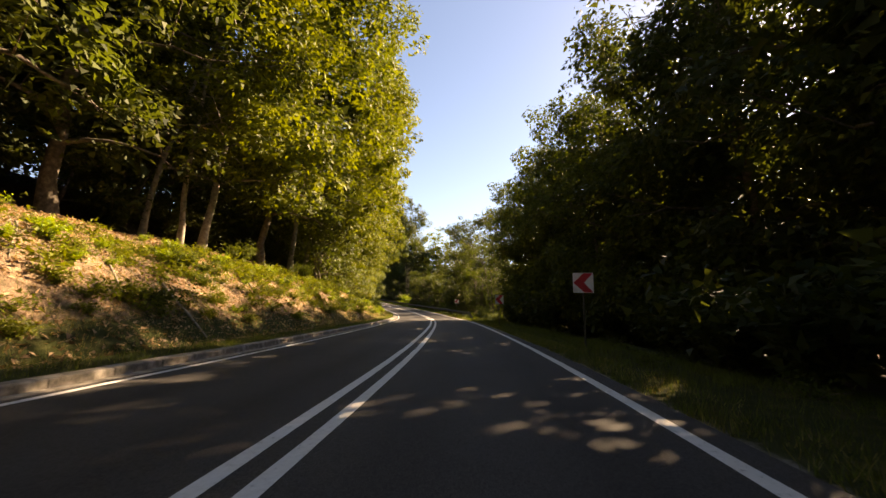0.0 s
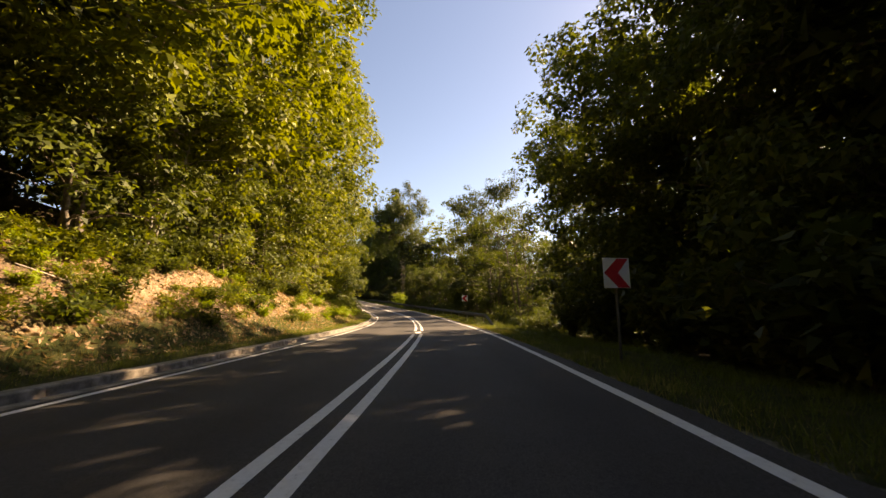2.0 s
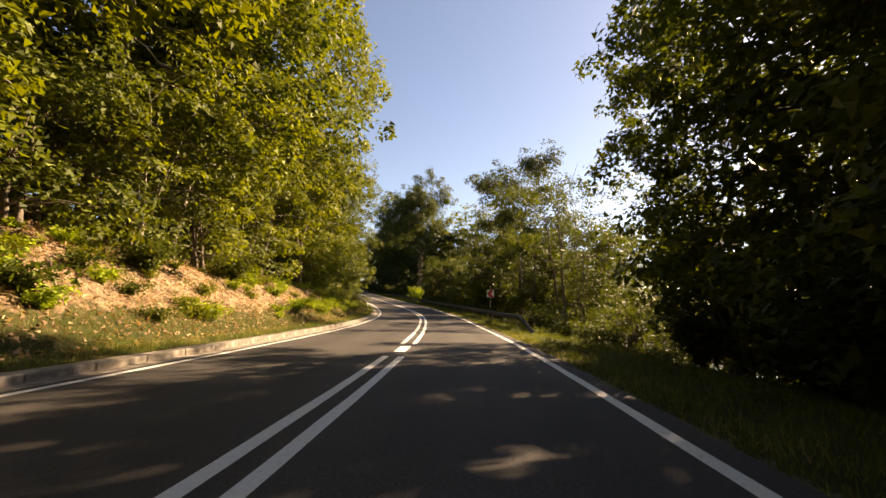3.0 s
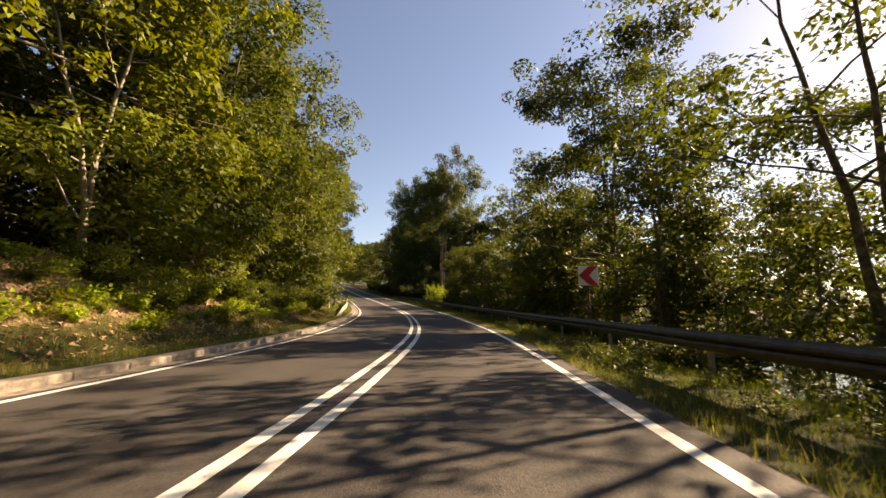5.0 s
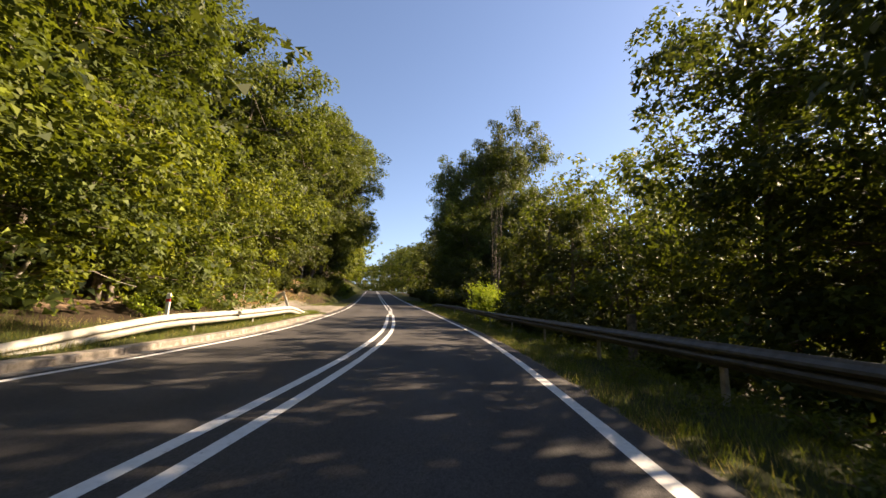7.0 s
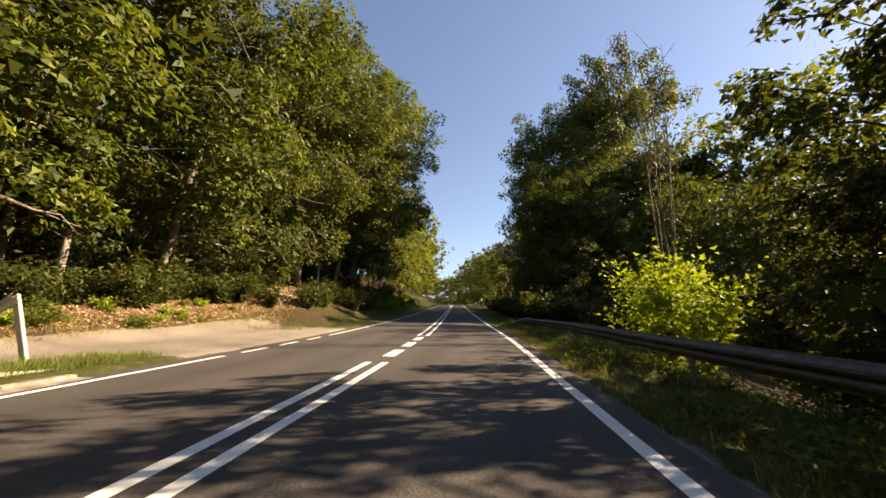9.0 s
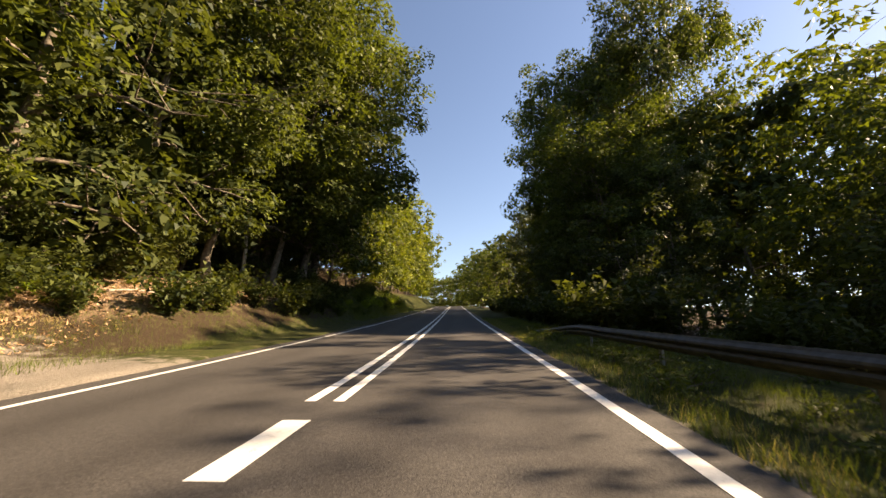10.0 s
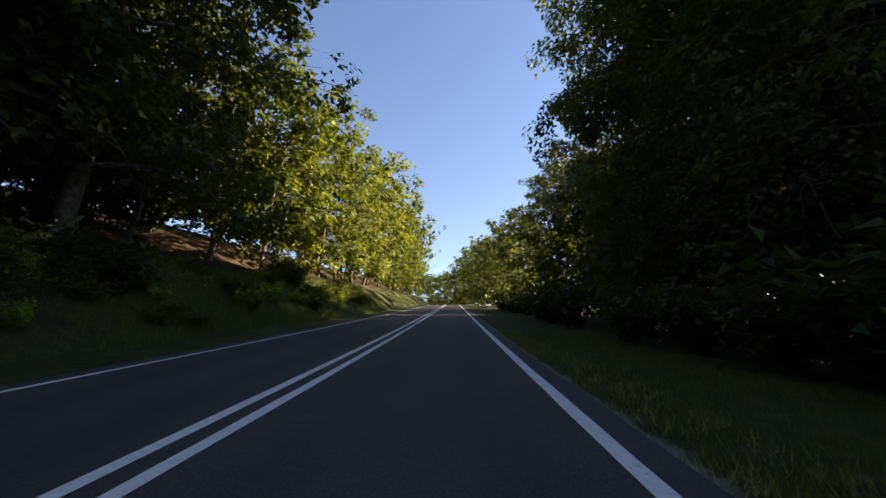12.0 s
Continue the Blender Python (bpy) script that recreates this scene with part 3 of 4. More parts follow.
for kind, s, n, size in (("beech", 53.6, -11.6, 1.05), ("maple", 57.6, -11.6, 1.05), ("leaning", 17.6, -11.3, 1.0), ("leaning", 16.2, -12.0, 0.95), ("slim", 71.0, -13.6, 1.0), ("slim", 82.2, -12.2, 0.9), ("slim", 126.4, -12.6, 1.1), ("slim", 130.2, -12.2, 1.1)):
    plant(kind, s, n, size, None, G_L)
row(-8, 60, -13.2, -1.4, 2.8, 0.8, ("thicket_dark",), (0.6, 0.8), G_W)
row(97, 136, -13.4, -1.4, 2.8, 0.8, ("thicket_dark",), (0.55, 0.75), G_W)
row(-20, 178, -23.0, -1.6, 4.2, 1.0, ("wood_low",), (0.75, 1.0), G_W)
row(77, 93, -8.4, -0.9, 2.6, 0.6, ("thicket", "young"), (0.6, 0.85), G_L)
# right: dense wood at the start and again after the lake
# unseen right-hand counterpart, likewise added to block sky light
row(-48, -14, 8.0, 2.0, 5.0, 1.0, ("wood", "wood_low"), (1.1, 1.3), G_W)
row(-12, 17, 11.8, 1.2, 3.9, 0.8, ("oak", "lime", "oak", "beech"), (0.84, 0.90), G_R, 1.14)
row(18, 31, 10.8, 0.8, 3.5, 0.7, ("lime",), (0.74, 0.81), G_R, 1.27)
row(32, 41, 10.9, 0.6, 3.2, 0.5, ("lime",), (0.86, 0.92), G_R, 1.05)
row(38, 54, 15.6, 1.5, 3.0, 0.6, ("thicket_dark",), (0.7, 0.85), G_W)
row(-16, 19, 15.6, 1.2, 4.6, 0.8, ("wood", "wood_low"), (1.0, 1.15), G_W)
row(-14, 41, 14.8, 1.0, 3.2, 0.8, ("wood_low",), (0.9, 1.1), G_W)
row(18, 41, 13.4, 1.4, 3.3, 0.8, ("wood", "wood", "wood_low"), (0.83, 0.91), G_W)
row(-16, 43, 17.4, 2.0, 5.0, 1.5, ("wood", "wood_low"), (0.75, 0.9), G_W)
row(-20, 46, 22.0, 3.0, 6.0, 1.5, ("wood", "wood_low"), (0.8, 1.0), G_W)
row(106, 112.5, 11.0, 2.0, 3.0, 0.8, ("thicket_dark",), (0.48, 0.56), G_R)
row(117, 120.5, 11.8, 1.5, 2.6, 0.6, ("thicket_dark",), (0.42, 0.5), G_R)
row(121.5, 136, 10.6, 1.5, 2.6, 0.6, ("thicket_dark",), (0.7, 0.9), G_R)
row(104, 119, 16.0, 2.0, 3.4, 0.8, ("thicket", "thicket_dark"), (0.85, 1.05), G_R)
row(101, 122, 20.0, 3.0, 3.2, 0.8, ("thicket_dark",), (0.95, 1.1), G_R)
row(136, 142, 13.0, 1.4, 3.6, 0.6, ("lime", "alder"), (0.7, 0.8), G_R)
row(143.5, 148, 16.0, 1.4, 4.0, 0.8, ("oak", "beech"), (0.98, 1.06), G_R, 1.1)
row(150, 175, 15.6, 1.6, 4.6, 1.2, ("wood_leafy", "oak"), (0.85, 1.0), G_R)
row(175, 225, 13.4, 2.0, 5.8, 1.2, ("wood_green", "wood"), (0.85, 1.05), G_R)
row(150, 180, 17.5, 2.5, 5.2, 1.5, ("wood", "wood_low"), (0.9, 1.1), G_W)
row(131, 165, 24.0, 3.0, 6.5, 1.5, ("wood", "wood_low", "wood_green"), (0.9, 1.1), G_W)
row(57, 70, 14.6, 1.5, 3.2, 0.8, ("thicket_dark", "thicket_dark", "alder"), (0.75, 0.95), G_R)
row(40, 53, 9.6, 2.5, 2.8, 0.6, ("thicket",), (0.45, 0.58), G_R)
# right: single trees between road and lake
for kind, s, n, size in (("slim", 42.2, 11.4, 0.92), ("slim", 44.2, 12.2, 0.92), ("alder", 57.6, 10.2, 1.0), ("alder", 61.0, 15.0, 0.85), ("waterside", 67.8, 12.0, 0.86), ("broad", 79.6, 14.4, 0.95),
                         ("lime", 80.2, 15.2, 0.62), ("alder", 81, 15.0, 0.9), ("thicket", 87.5, 12.6, 1.0), ("thicket", 82, 14, 1.1), ("thicket", 69, 16.5, 1.0), ("ivy", 95.0, 8.2, 0.6), ("ivy", 96.6, 8.8, 0.55), ("ivy", 97.4, 10.0, 0.95), ("ivy", 95.7, 9.0, 1.0), ("ivy", 93.6, 9.4, 1.05), ("ivy", 91.2, 9.6, 1.0), ("alder", 91.0, 13.5, 0.85), ("thicket", 95.0, 13.5, 1.0), ("willow", 89.5, 11.6, 0.85),
                         ("alder", 130.0, 13.6, 1.1), ("wood", 138.5, 26.0, 1.25), ("silver", 148.5, 16.4, 1.6), ("slim", 131.6, 12.6, 1.1), ("slim", 133.0, 13.8, 1.15), ("slim", 129.0, 14.5, 1.0), ("willow", 112, 17.5, 0.9)):
    plant(kind, s, n, size, None, G_R)
for kind, s, n, size, stretch in (("slim", 46.4, 13.4, 0.9, 1.05), ("linden", 72.4, 12.4, 1.08, 1.0), ("linden", 124.6, 14.8, 0.58, 1.0), ("waterside", 82.8, 13.2, 1.0, 1.0), ("waterside", 79.0, 13.2, 0.9, 1.0), ("wood", 92.5, 19.0, 0.7, 1.0), ("beech", 127.6, 13.2, 0.85, 1.0), ("linden", 88.0, 17.0, 0.62, 1.0), ("broad", 68.6, 17.0, 0.9, 1.0), ("lime", 138.5, 19.0, 1.35, 1.4), ("oak", 140.0, 22.5, 1.4, 1.32), ("beech", 135.5, 20.5, 1.2, 1.3), ("oak", 134.0, 17.2, 1.15, 1.3), ("beech", 137.0, 16.4, 1.15, 1.3), ("lime", 137.0, 24.0, 1.4, 1.4), ("lime", 143.0, 17.0, 1.3, 1.4), ("wood_sunny", 131.0, 36.0, 1.5, 1.05), ("wood_sunny", 124.0, 37.0, 1.35, 1.05), ("wood_sunny", 118.0, 41.0, 1.35, 1.0), ("wood_leafy", 112.0, 44.0, 1.2, 1.0), ("wood_sunny", 131.0, 31.0, 1.15, 1.05), ("wood", 129.5, 23.5, 1.0, 1.0), ("wood", 127.0, 26.5, 1.05, 1.0)):
    plant(kind, s, n, size, None, G_R, stretch)
# far shore and the far end of the road
for k in range(24):
    plant("wood_green", 18 + 6.0 * k, 72 + 14 * rng.random(), 1.0 + 0.4 * rng.random(), None, G_F)
for k in range(18):
    plant("wood_green", 104 + 18 * rng.random(), 26 + 36 * rng.random(), 0.6 + 0.2 * rng.random(), None, G_F)
for n0, gap, last in ((11, 5.5, 330), (18, 7.0, 345)):
    row(226, last, n0, 3.0, gap, 1.5, ("wood_green",), (0.95, 1.2), G_F)
row(226, 330, -12.0, -3.0, 7.0, 1.5, ("wood_sunny", "wood_green"), (0.95, 1.2), G_F)


# ---------------------------------------------------------------- shrubs and herbs
def shrub_kind(name, seed, tall, wide, stems, leaves, size, leaf, arch=0.5, narrow=0.72):
    """Arching stems with leaves along them: stem and leaf meshes."""
    r = np.random.default_rng(seed)
    bits, cs, ds = [], [], []
    per = leaves // stems
    for k in range(stems):
        az = k * 2.4 + r.normal(0, 0.3)
        h = tall * (0.55 + 0.5 * r.random())
        reach = wide * (0.3 + 0.8 * r.random())
        q = np.linspace(0, 1, 7)
        line = np.stack([np.cos(az) * reach * q ** 1.5, np.sin(az) * reach * q ** 1.5, h * (q - arch * 0.5 * q ** 3) - 0.08], -1)
        line[:, :2] += r.normal(0, 0.03, (7, 2)) * q[:, None] * wide
        if k % 2 == 0:
            bits.append(tube(line[::2], np.linspace(0.008 + tall * 0.006, 0.004, 4), 3))
        t = 0.12 + 0.88 * r.random(per) ** 0.75
        c = np.stack([np.interp(t, q, line[:, d]) for d in range(3)], -1) + r.normal(0, 0.11 * wide, (per, 3)) * (0.5 + t[:, None])
        c[:, 2] = np.maximum(c[:, 2], 0.02)
        cs.append(c)
        o = r.normal(0, 1, (per, 3))
        o[:, 2] = 0.15 + 0.3 * r.random(per)
        o[:, :2] += np.array([np.cos(az), np.sin(az)]) * 0.7
        ds.append(o / np.linalg.norm(o, axis=1, keepdims=True))
    v, f = leaf_faces(np.concatenate(cs), np.concatenate(ds), size, r, narrow)
    tv, tf = joined(bits)
    return mesh_of(name + "_stems", tv, tf, BARK), mesh_of(name + "_leaves", v, f, leaf)


SHRUBS = {
    "bush": (shrub_kind("bush", 21, 1.9, 1.3, 13, 2400, 0.115, LEAF_GREEN), "leafy green bush at the edge of the wood"),
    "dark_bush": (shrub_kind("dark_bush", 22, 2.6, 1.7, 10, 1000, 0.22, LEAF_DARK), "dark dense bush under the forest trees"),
    "herb": (shrub_kind("herb", 23, 0.75, 0.6, 8, 480, 0.10, LEAF_BRIGHT), "low bright green weeds on the bank"),
    "bramble": (shrub_kind("bramble", 24, 1.1, 0.95, 11, 850, 0.115, LEAF_GREEN, 1.0), "arching green bramble on the bank"),
    "fern": (shrub_kind("fern", 25, 0.7, 0.7, 9, 450, 0.13, LEAF_YELLOW, 1.1, 0.4), "yellowing bracken fern among dead leaves"),
    "weed": (shrub_kind("weed", 27, 0.5, 0.4, 8, 300, 0.055, LEAF_GREEN, 0.5, 0.5), "dull green weeds in the verge grass"),
    "bracken": (shrub_kind("bracken", 28, 0.5, 0.5, 7, 210, 0.09, LEAF_YELLOW, 0.9, 0.5), "low yellow-green bracken on the leaf litter"),
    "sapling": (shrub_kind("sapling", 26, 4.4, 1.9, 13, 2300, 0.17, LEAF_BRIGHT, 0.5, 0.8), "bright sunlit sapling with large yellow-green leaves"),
}


def shrub(kind, s, n, size=1.0, group="bushes along the road"):
    global count
    count += 1
    (stems, leaves), label = SHRUBS[kind]
    ob = thing(kind, label, "bush" if kind in ("bush", "dark_bush", "bramble", "sapling") else "plant", group, "", pose(*spot(s, n, -0.03), 0, 0, (count * 137.5) % 360))
    tagged(part("stemwork", stems, ob), kind="stuff")
    part("foliage", leaves, ob)
    ob.scale = (size,) * 3
    return ob


rng = random.Random(9)
# bank plants at the start, denser towards the wood
for k in range(330):
    s = -4 + 78 * rng.random()
    a = 5.7 + 4.0 * rng.random()
    kind, size = ("herb", "fern", "bramble", "herb", "fern")[rng.randrange(5)], 0.45 + 0.5 * rng.random()
    if s > 17 or kind == "fern" or k % 3 == 0:
        shrub(kind, s, -a, size, "plants on the bank")
for k in range(90):
    s, a = 7 + 24 * rng.random(), 6.6 + 2.4 * math.sqrt(rng.random())
    shrub(("fern", "herb", "fern")[k % 3], s, -a, 0.35 + 0.35 * rng.random(), "plants on the bank")
for k in range(150):
    s = 3 + 32 * (k + rng.random()) / 150
    shrub("bracken", s, -(6.0 + 3.2 * rng.random()), 0.8 + 0.9 * rng.random(), "plants on the bank")
for s, n, size in ((1.5, -9.8, 0.7), (12.5, -7.6, 0.5), (19, -9.2, 0.7), (26, -8.6, 0.7), (31, -7.6, 0.7), (33.5, -8.0, 0.75), (36, -8.4, 0.8), (40.5, -7.6, 0.8), (46, -7.9, 0.8)):
    shrub("bush", s, n, size)
for k in range(60):
    shrub(("bush", "bramble", "herb", "herb")[k % 4], 57 + 34 * rng.random(), -(6.3 + 1.8 * rng.random()), 0.55 + 0.4 * rng.random())
for k in range(60):
    shrub(("bramble", "herb", "fern", "fern")[k % 4], 97 + 40 * rng.random(), -(8.6 + 2.2 * rng.random()), 0.4 + 0.3 * rng.random())
for k in range(24):
    s = 109 + 23 * (k + rng.random()) / 24
    shrub(("dark_bush", "dark_bush", "bramble")[k % 3], s, -(7.4 + 2.6 * rng.random() - 0.9 * (s > 114)), 0.5 + 0.4 * rng.random(), "undergrowth")
for k in range(60):
    shrub(("herb", "bramble", "fern", "bush")[k % 4], 126 + 34 * rng.random(), -(5.9 + 3.2 * rng.random()), 0.5 + 0.5 * rng.random(), "plants on the bank")
for s, n, size in ((136, -6.6, 0.9), (139, -7.0, 1.0), (142, -6.6, 0.9), (146, -7.2, 1.1), (150, -6.8, 1.0), (156, -7.0, 1.0)):
    shrub("herb", s, n, size * 1.6, "plants on the bank")
# added dark bushes stand in for canopy shade between the trunks
for k in range(24):
    shrub("dark_bush", 93 + 20 * (k + rng.random()) / 24, -(9.9 + 2.2 * rng.random()), 0.45 + 0.35 * rng.random(), "undergrowth")
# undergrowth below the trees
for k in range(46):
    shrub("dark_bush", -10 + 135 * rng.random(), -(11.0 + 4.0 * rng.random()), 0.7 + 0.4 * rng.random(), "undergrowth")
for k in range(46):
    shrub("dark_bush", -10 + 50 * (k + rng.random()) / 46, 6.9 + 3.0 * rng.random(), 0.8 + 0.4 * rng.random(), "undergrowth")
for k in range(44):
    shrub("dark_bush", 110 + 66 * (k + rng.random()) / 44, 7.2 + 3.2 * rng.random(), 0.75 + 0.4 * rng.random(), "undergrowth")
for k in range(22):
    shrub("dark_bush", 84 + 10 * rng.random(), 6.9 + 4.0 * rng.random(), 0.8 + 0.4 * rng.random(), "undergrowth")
for k in range(40):
    s = 48 + 46 * (k + rng.random()) / 40
    if not 72.5 < s < 77.5:
        shrub(("bush", "bush", "dark_bush", "bramble")[k % 4], s, 7.7 + 3.6 * rng.random(), 0.8 + 0.4 * rng.random())
for s, n in ((94.0, 7.4), (92.6, 7.5), (95.0, 8.6)):
    shrub("dark_bush", s, n, 0.95, "undergrowth")
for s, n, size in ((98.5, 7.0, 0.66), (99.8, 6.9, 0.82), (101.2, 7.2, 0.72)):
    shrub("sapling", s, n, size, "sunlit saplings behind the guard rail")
for k in range(9):
    shrub(("bush", "dark_bush")[k % 2], 104.5 + 8 * rng.random(), 8.4 + 2.4 * rng.random(), 0.5 + 0.25 * rng.random())


for k in range(250):
    shrub("weed", 40 + 82 * (k + rng.random()) / 250, 4.2 + 3.4 * rng.random(), 0.6 + 0.8 * rng.random(), "weeds on the verge")
for k in range(40):
    shrub("weed", -2 + 42 * (k + rng.random()) / 40, 5.0 + 2.2 * rng.random(), 0.6 + 0.7 * rng.random(), "weeds on the verge")
for k in range(26):
    shrub(("herb", "fern")[k % 2], 50 + 18 * (k + rng.random()) / 26, -(5.6 + 1.0 * rng.random()), 0.55 + 0.35 * rng.random(), "plants on the bank")


def bare_tree(s, n, tall, stems, seed):
    r = np.random.default_rng(seed)
    ob = thing("dead_tree", "leafless grey tree with several thin bare stems", "tree", "", "", pose(*spot(s, n, -0.1)))
    for k in range(stems):
        az = k * 2.4
        q = np.linspace(0, 1, 9)
        h = tall * (0.75 + 0.25 * r.random())
        line = np.stack([np.cos(az) * (0.15 + 0.5 * q ** 1.6), np.sin(az) * (0.15 + 0.5 * q ** 1.6), h * q], -1) + r.normal(0, 0.06, (9, 3)) * q[:, None]
        bits = [tube(line, np.linspace(0.042, 0.007, 9), 5)]
        for j in range(7):
            f = 0.4 + 0.55 * r.random()
            p = np.array([np.interp(f, q, line[:, d]) for d in range(3)])
            d = np.array([r.normal(0, 0.5), r.normal(0, 0.5), 0.9])
            bits.append(tube(p + np.linspace(0, 1, 4)[:, None] * d * (0.7 + 0.9 * r.random()), np.linspace(0.014, 0.004, 4), 4))
        v, f = joined(bits)
        part("stem", mesh_of("bare_stem", v, f, BARK, smooth=True), ob)
    return ob


bare_tree(103.6, 8.9, 12.5, 7, 31)
bare_tree(53.0, 9.6, 12.0, 3, 32)


# ---------------------------------------------------------------- fallen wood on the bank
def fallen_branch(s, n, length, turn, radius, mat, label, seed):
    r = np.random.default_rng(seed)
    d = radians(turn)
    q = np.linspace(0, 1, 7)
    ss, nn = s + math.sin(d) * length * q, n + math.cos(d) * length * q + 0.05 * np.sin(q * 5 + seed)
    x, y = on_plan(ss, nn)
    line = np.stack([x, y, height(ss, nn) + radius * 0.7], -1)
    o = line[0].copy()
    bits = [tube(line - o, np.linspace(radius, radius * 0.4, 7), 6)]
    for j in range(2 if radius < 0.05 else 0):
        k = r.integers(2, 5)
        w = np.array([r.normal(0, 0.25), r.normal(0, 0.25), 0.18])
        bits.append(tube(line[k] - o + np.linspace(0, 1, 4)[:, None] * w * 1.6, np.linspace(radius * 0.5, radius * 0.2, 4), 4))
    v, f = joined(bits)
    ob = new("fallen_branch", mesh_of("fallen_branch", v, f, mat, smooth=True))
    ob.location = o
    tagged(ob, label, "branch", "fallen branches on the bank")


for k, (s, n, length, turn) in enumerate(((8.2, -8.6, 1.8, -40), (9.6, -7.6, 1.5, -25), (11.0, -7.2, 2.0, -20), (11.9, -6.9, 1.4, -35), (13.2, -7.8, 1.2, 30), (16.4, -7.4, 1.6, -30), (19.8, -8.2, 1.5, 15),
                                          (23.0, -7.0, 1.4, -40), (28.4, -7.5, 1.7, -15), (37.2, -7.3, 1.3, -30), (52.2, -7.4, 1.4, 20), (112.5, -9.6, 2.2, 60), (124.6, -8.7, 1.9, 75), (126.1, -10.0, 1.6, 60))):
    fallen_branch(s, n, length, turn, 0.022 + 0.012 * (k % 3), DEADWOOD, "dry fallen branch lying on dead leaves", k)
fallen_branch(6.6, -8.5, 1.1, -20, 0.07, BARK_PALE, "short pale birch log lying on the bank", 77)


# ---------------------------------------------------------------- grass and dead leaves
def on_ground(s, n, up=0.0):
    x, y = on_plan(s, n)
    return np.stack([x, y, height(s, n) + up], -1)


def grass_patch(name, label, mat, s, n, tall, seed):
    """Single bent blades, two triangles each."""
    r = np.random.default_rng(seed)
    m = len(s)
    p = on_ground(s, n, -0.02)
    h = (tall * (0.45 + 0.9 * r.random(m)))[:, None]
    az = r.random(m) * 6.283
    side = np.stack([np.cos(az), np.sin(az), 0 * az], -1) * 0.0048
    lean = r.normal(0, 0.33, (m, 3))
    lean[:, 2] = 0
    tip = p + h * np.array([0, 0, 0.95]) + lean * h
    v = np.stack([p - side, p + side, tip], 1).reshape(-1, 3)
    f = np.arange(m * 3).reshape(-1, 3)
    tagged(new(name, mesh_of(name, v, f, mat)), label, "grass", kind="stuff")


def tufted(r, m, s0, s1, n0, n1, tufts, spread):
    """Places for blades: half in tufts, half loose."""
    cs, cn = s0 + (s1 - s0) * r.random(tufts), n0 + (n1 - n0) * r.random(tufts)
    k = r.integers(0, tufts, m)
    loose = r.random(m) < 0.4
    s = np.where(loose, s0 + (s1 - s0) * r.random(m), cs[k] + r.normal(0, spread, m))
    n = np.where(loose, n0 + (n1 - n0) * r.random(m), cn[k] + r.normal(0, spread, m))
    return s, np.clip(n, min(n0, n1), max(n0, n1))


r = np.random.default_rng(41)
grass_patch("verge_grass", "long green grass on the verge below the guard rail", GRASS, *tufted(r, 130000, -4, 135, 3.72, 6.8, 2600, 0.13), 0.16, 42)
grass_patch("verge_grass", "short dry grass along the asphalt edge", GRASS_DRY, *tufted(r, 20000, -4, 135, 3.66, 4.6, 500, 0.14), 0.13, 43)
grass_patch("bank_grass", "short sunlit grass behind the kerb", GRASS, *tufted(r, 30000, 36, 93, -4.30, -6.2, 380, 0.18), 0.17, 44)
grass_patch("bank_grass", "thin short grass behind the kerb", GRASS, *tufted(r, 15000, -2, 38, -4.30, -5.3, 240, 0.15), 0.12, 49)
grass_patch("bank_grass", "dry yellow grass behind the kerb", GRASS_DRY, *tufted(r, 20000, -2, 93, -4.42, -6.6, 420, 0.18), 0.16, 45)
grass_patch("bank_grass", "green tufts on the leaf-covered bank", GRASS, *tufted(r, 22000, -2, 80, -6.0, -9.5, 260, 0.2), 0.26, 46)
grass_patch("layby_grass", "grass along the gravel lay-by and the foot of the bank", GRASS, *tufted(r, 20000, 106, 160, -5.4, -8.6, 340, 0.2), 0.20, 47)
grass_patch("layby_grass", "sunlit grass between the road and the lay-by", GRASS, *tufted(r, 7000, 91, 97.2, -4.5, -5.8, 110, 0.16), 0.17, 50)
grass_patch("layby_grass", "thin grass at the wood edge behind the lay-by", GRASS_DRY, *tufted(r, 5000, 94, 110, -8.3, -9.6, 120, 0.2), 0.16, 54)
grass_patch("bank_grass", "bright sunlit grass on the far bank", GRASS, *tufted(r, 34000, 128, 165, -5.2, -9.4, 500, 0.3), 0.40, 48)


def dead_leaves(s0, s1, a0, a1, m, seed):
    r = np.random.default_rng(seed)
    s, n = s0 + (s1 - s0) * r.random(m), -(a0 + (a1 - a0) * r.random(m))
    d = r.normal(0, 1, (m, 3))
    d[:, 2] *= 0.35
    v, f = leaf_faces(on_ground(s, n, 0.02), d / np.linalg.norm(d, axis=1, keepdims=True), 0.10, r, 0.6, 0.1)
    tagged(new("dead_leaves", mesh_of("dead_leaves", v, f, LITTER)), "dry brown dead leaves covering the bank", "leaves", kind="stuff")


dead_leaves(-4, 76, 5.0, 11.0, 60000, 51)
dead_leaves(97, 112, 8.8, 12.5, 9000, 52)
dead_leaves(108, 136, 7.6, 12.5, 11000, 53)


# ---------------------------------------------------------------- guard rails
WAVE = [(0.0, 0.0), (0.035, 0.02), (0.075, 0.075), (0.105, 0.083), (0.135, 0.06), (0.155, 0.012), (0.175, 0.06), (0.205, 0.083), (0.235, 0.075), (0.275, 0.02), (0.31, 0.0)]
DEEP_WAVE = [(0.0, 0.01), (0.02, 0.055), (0.05, 0.08), (0.09, 0.092), (0.122, 0.086), (0.134, 0.06), (0.140, -0.02), (0.170, -0.02), (0.176, 0.06), (0.188, 0.086), (0.22, 0.092), (0.26, 0.08), (0.29, 0.055), (0.31, 0.01)]


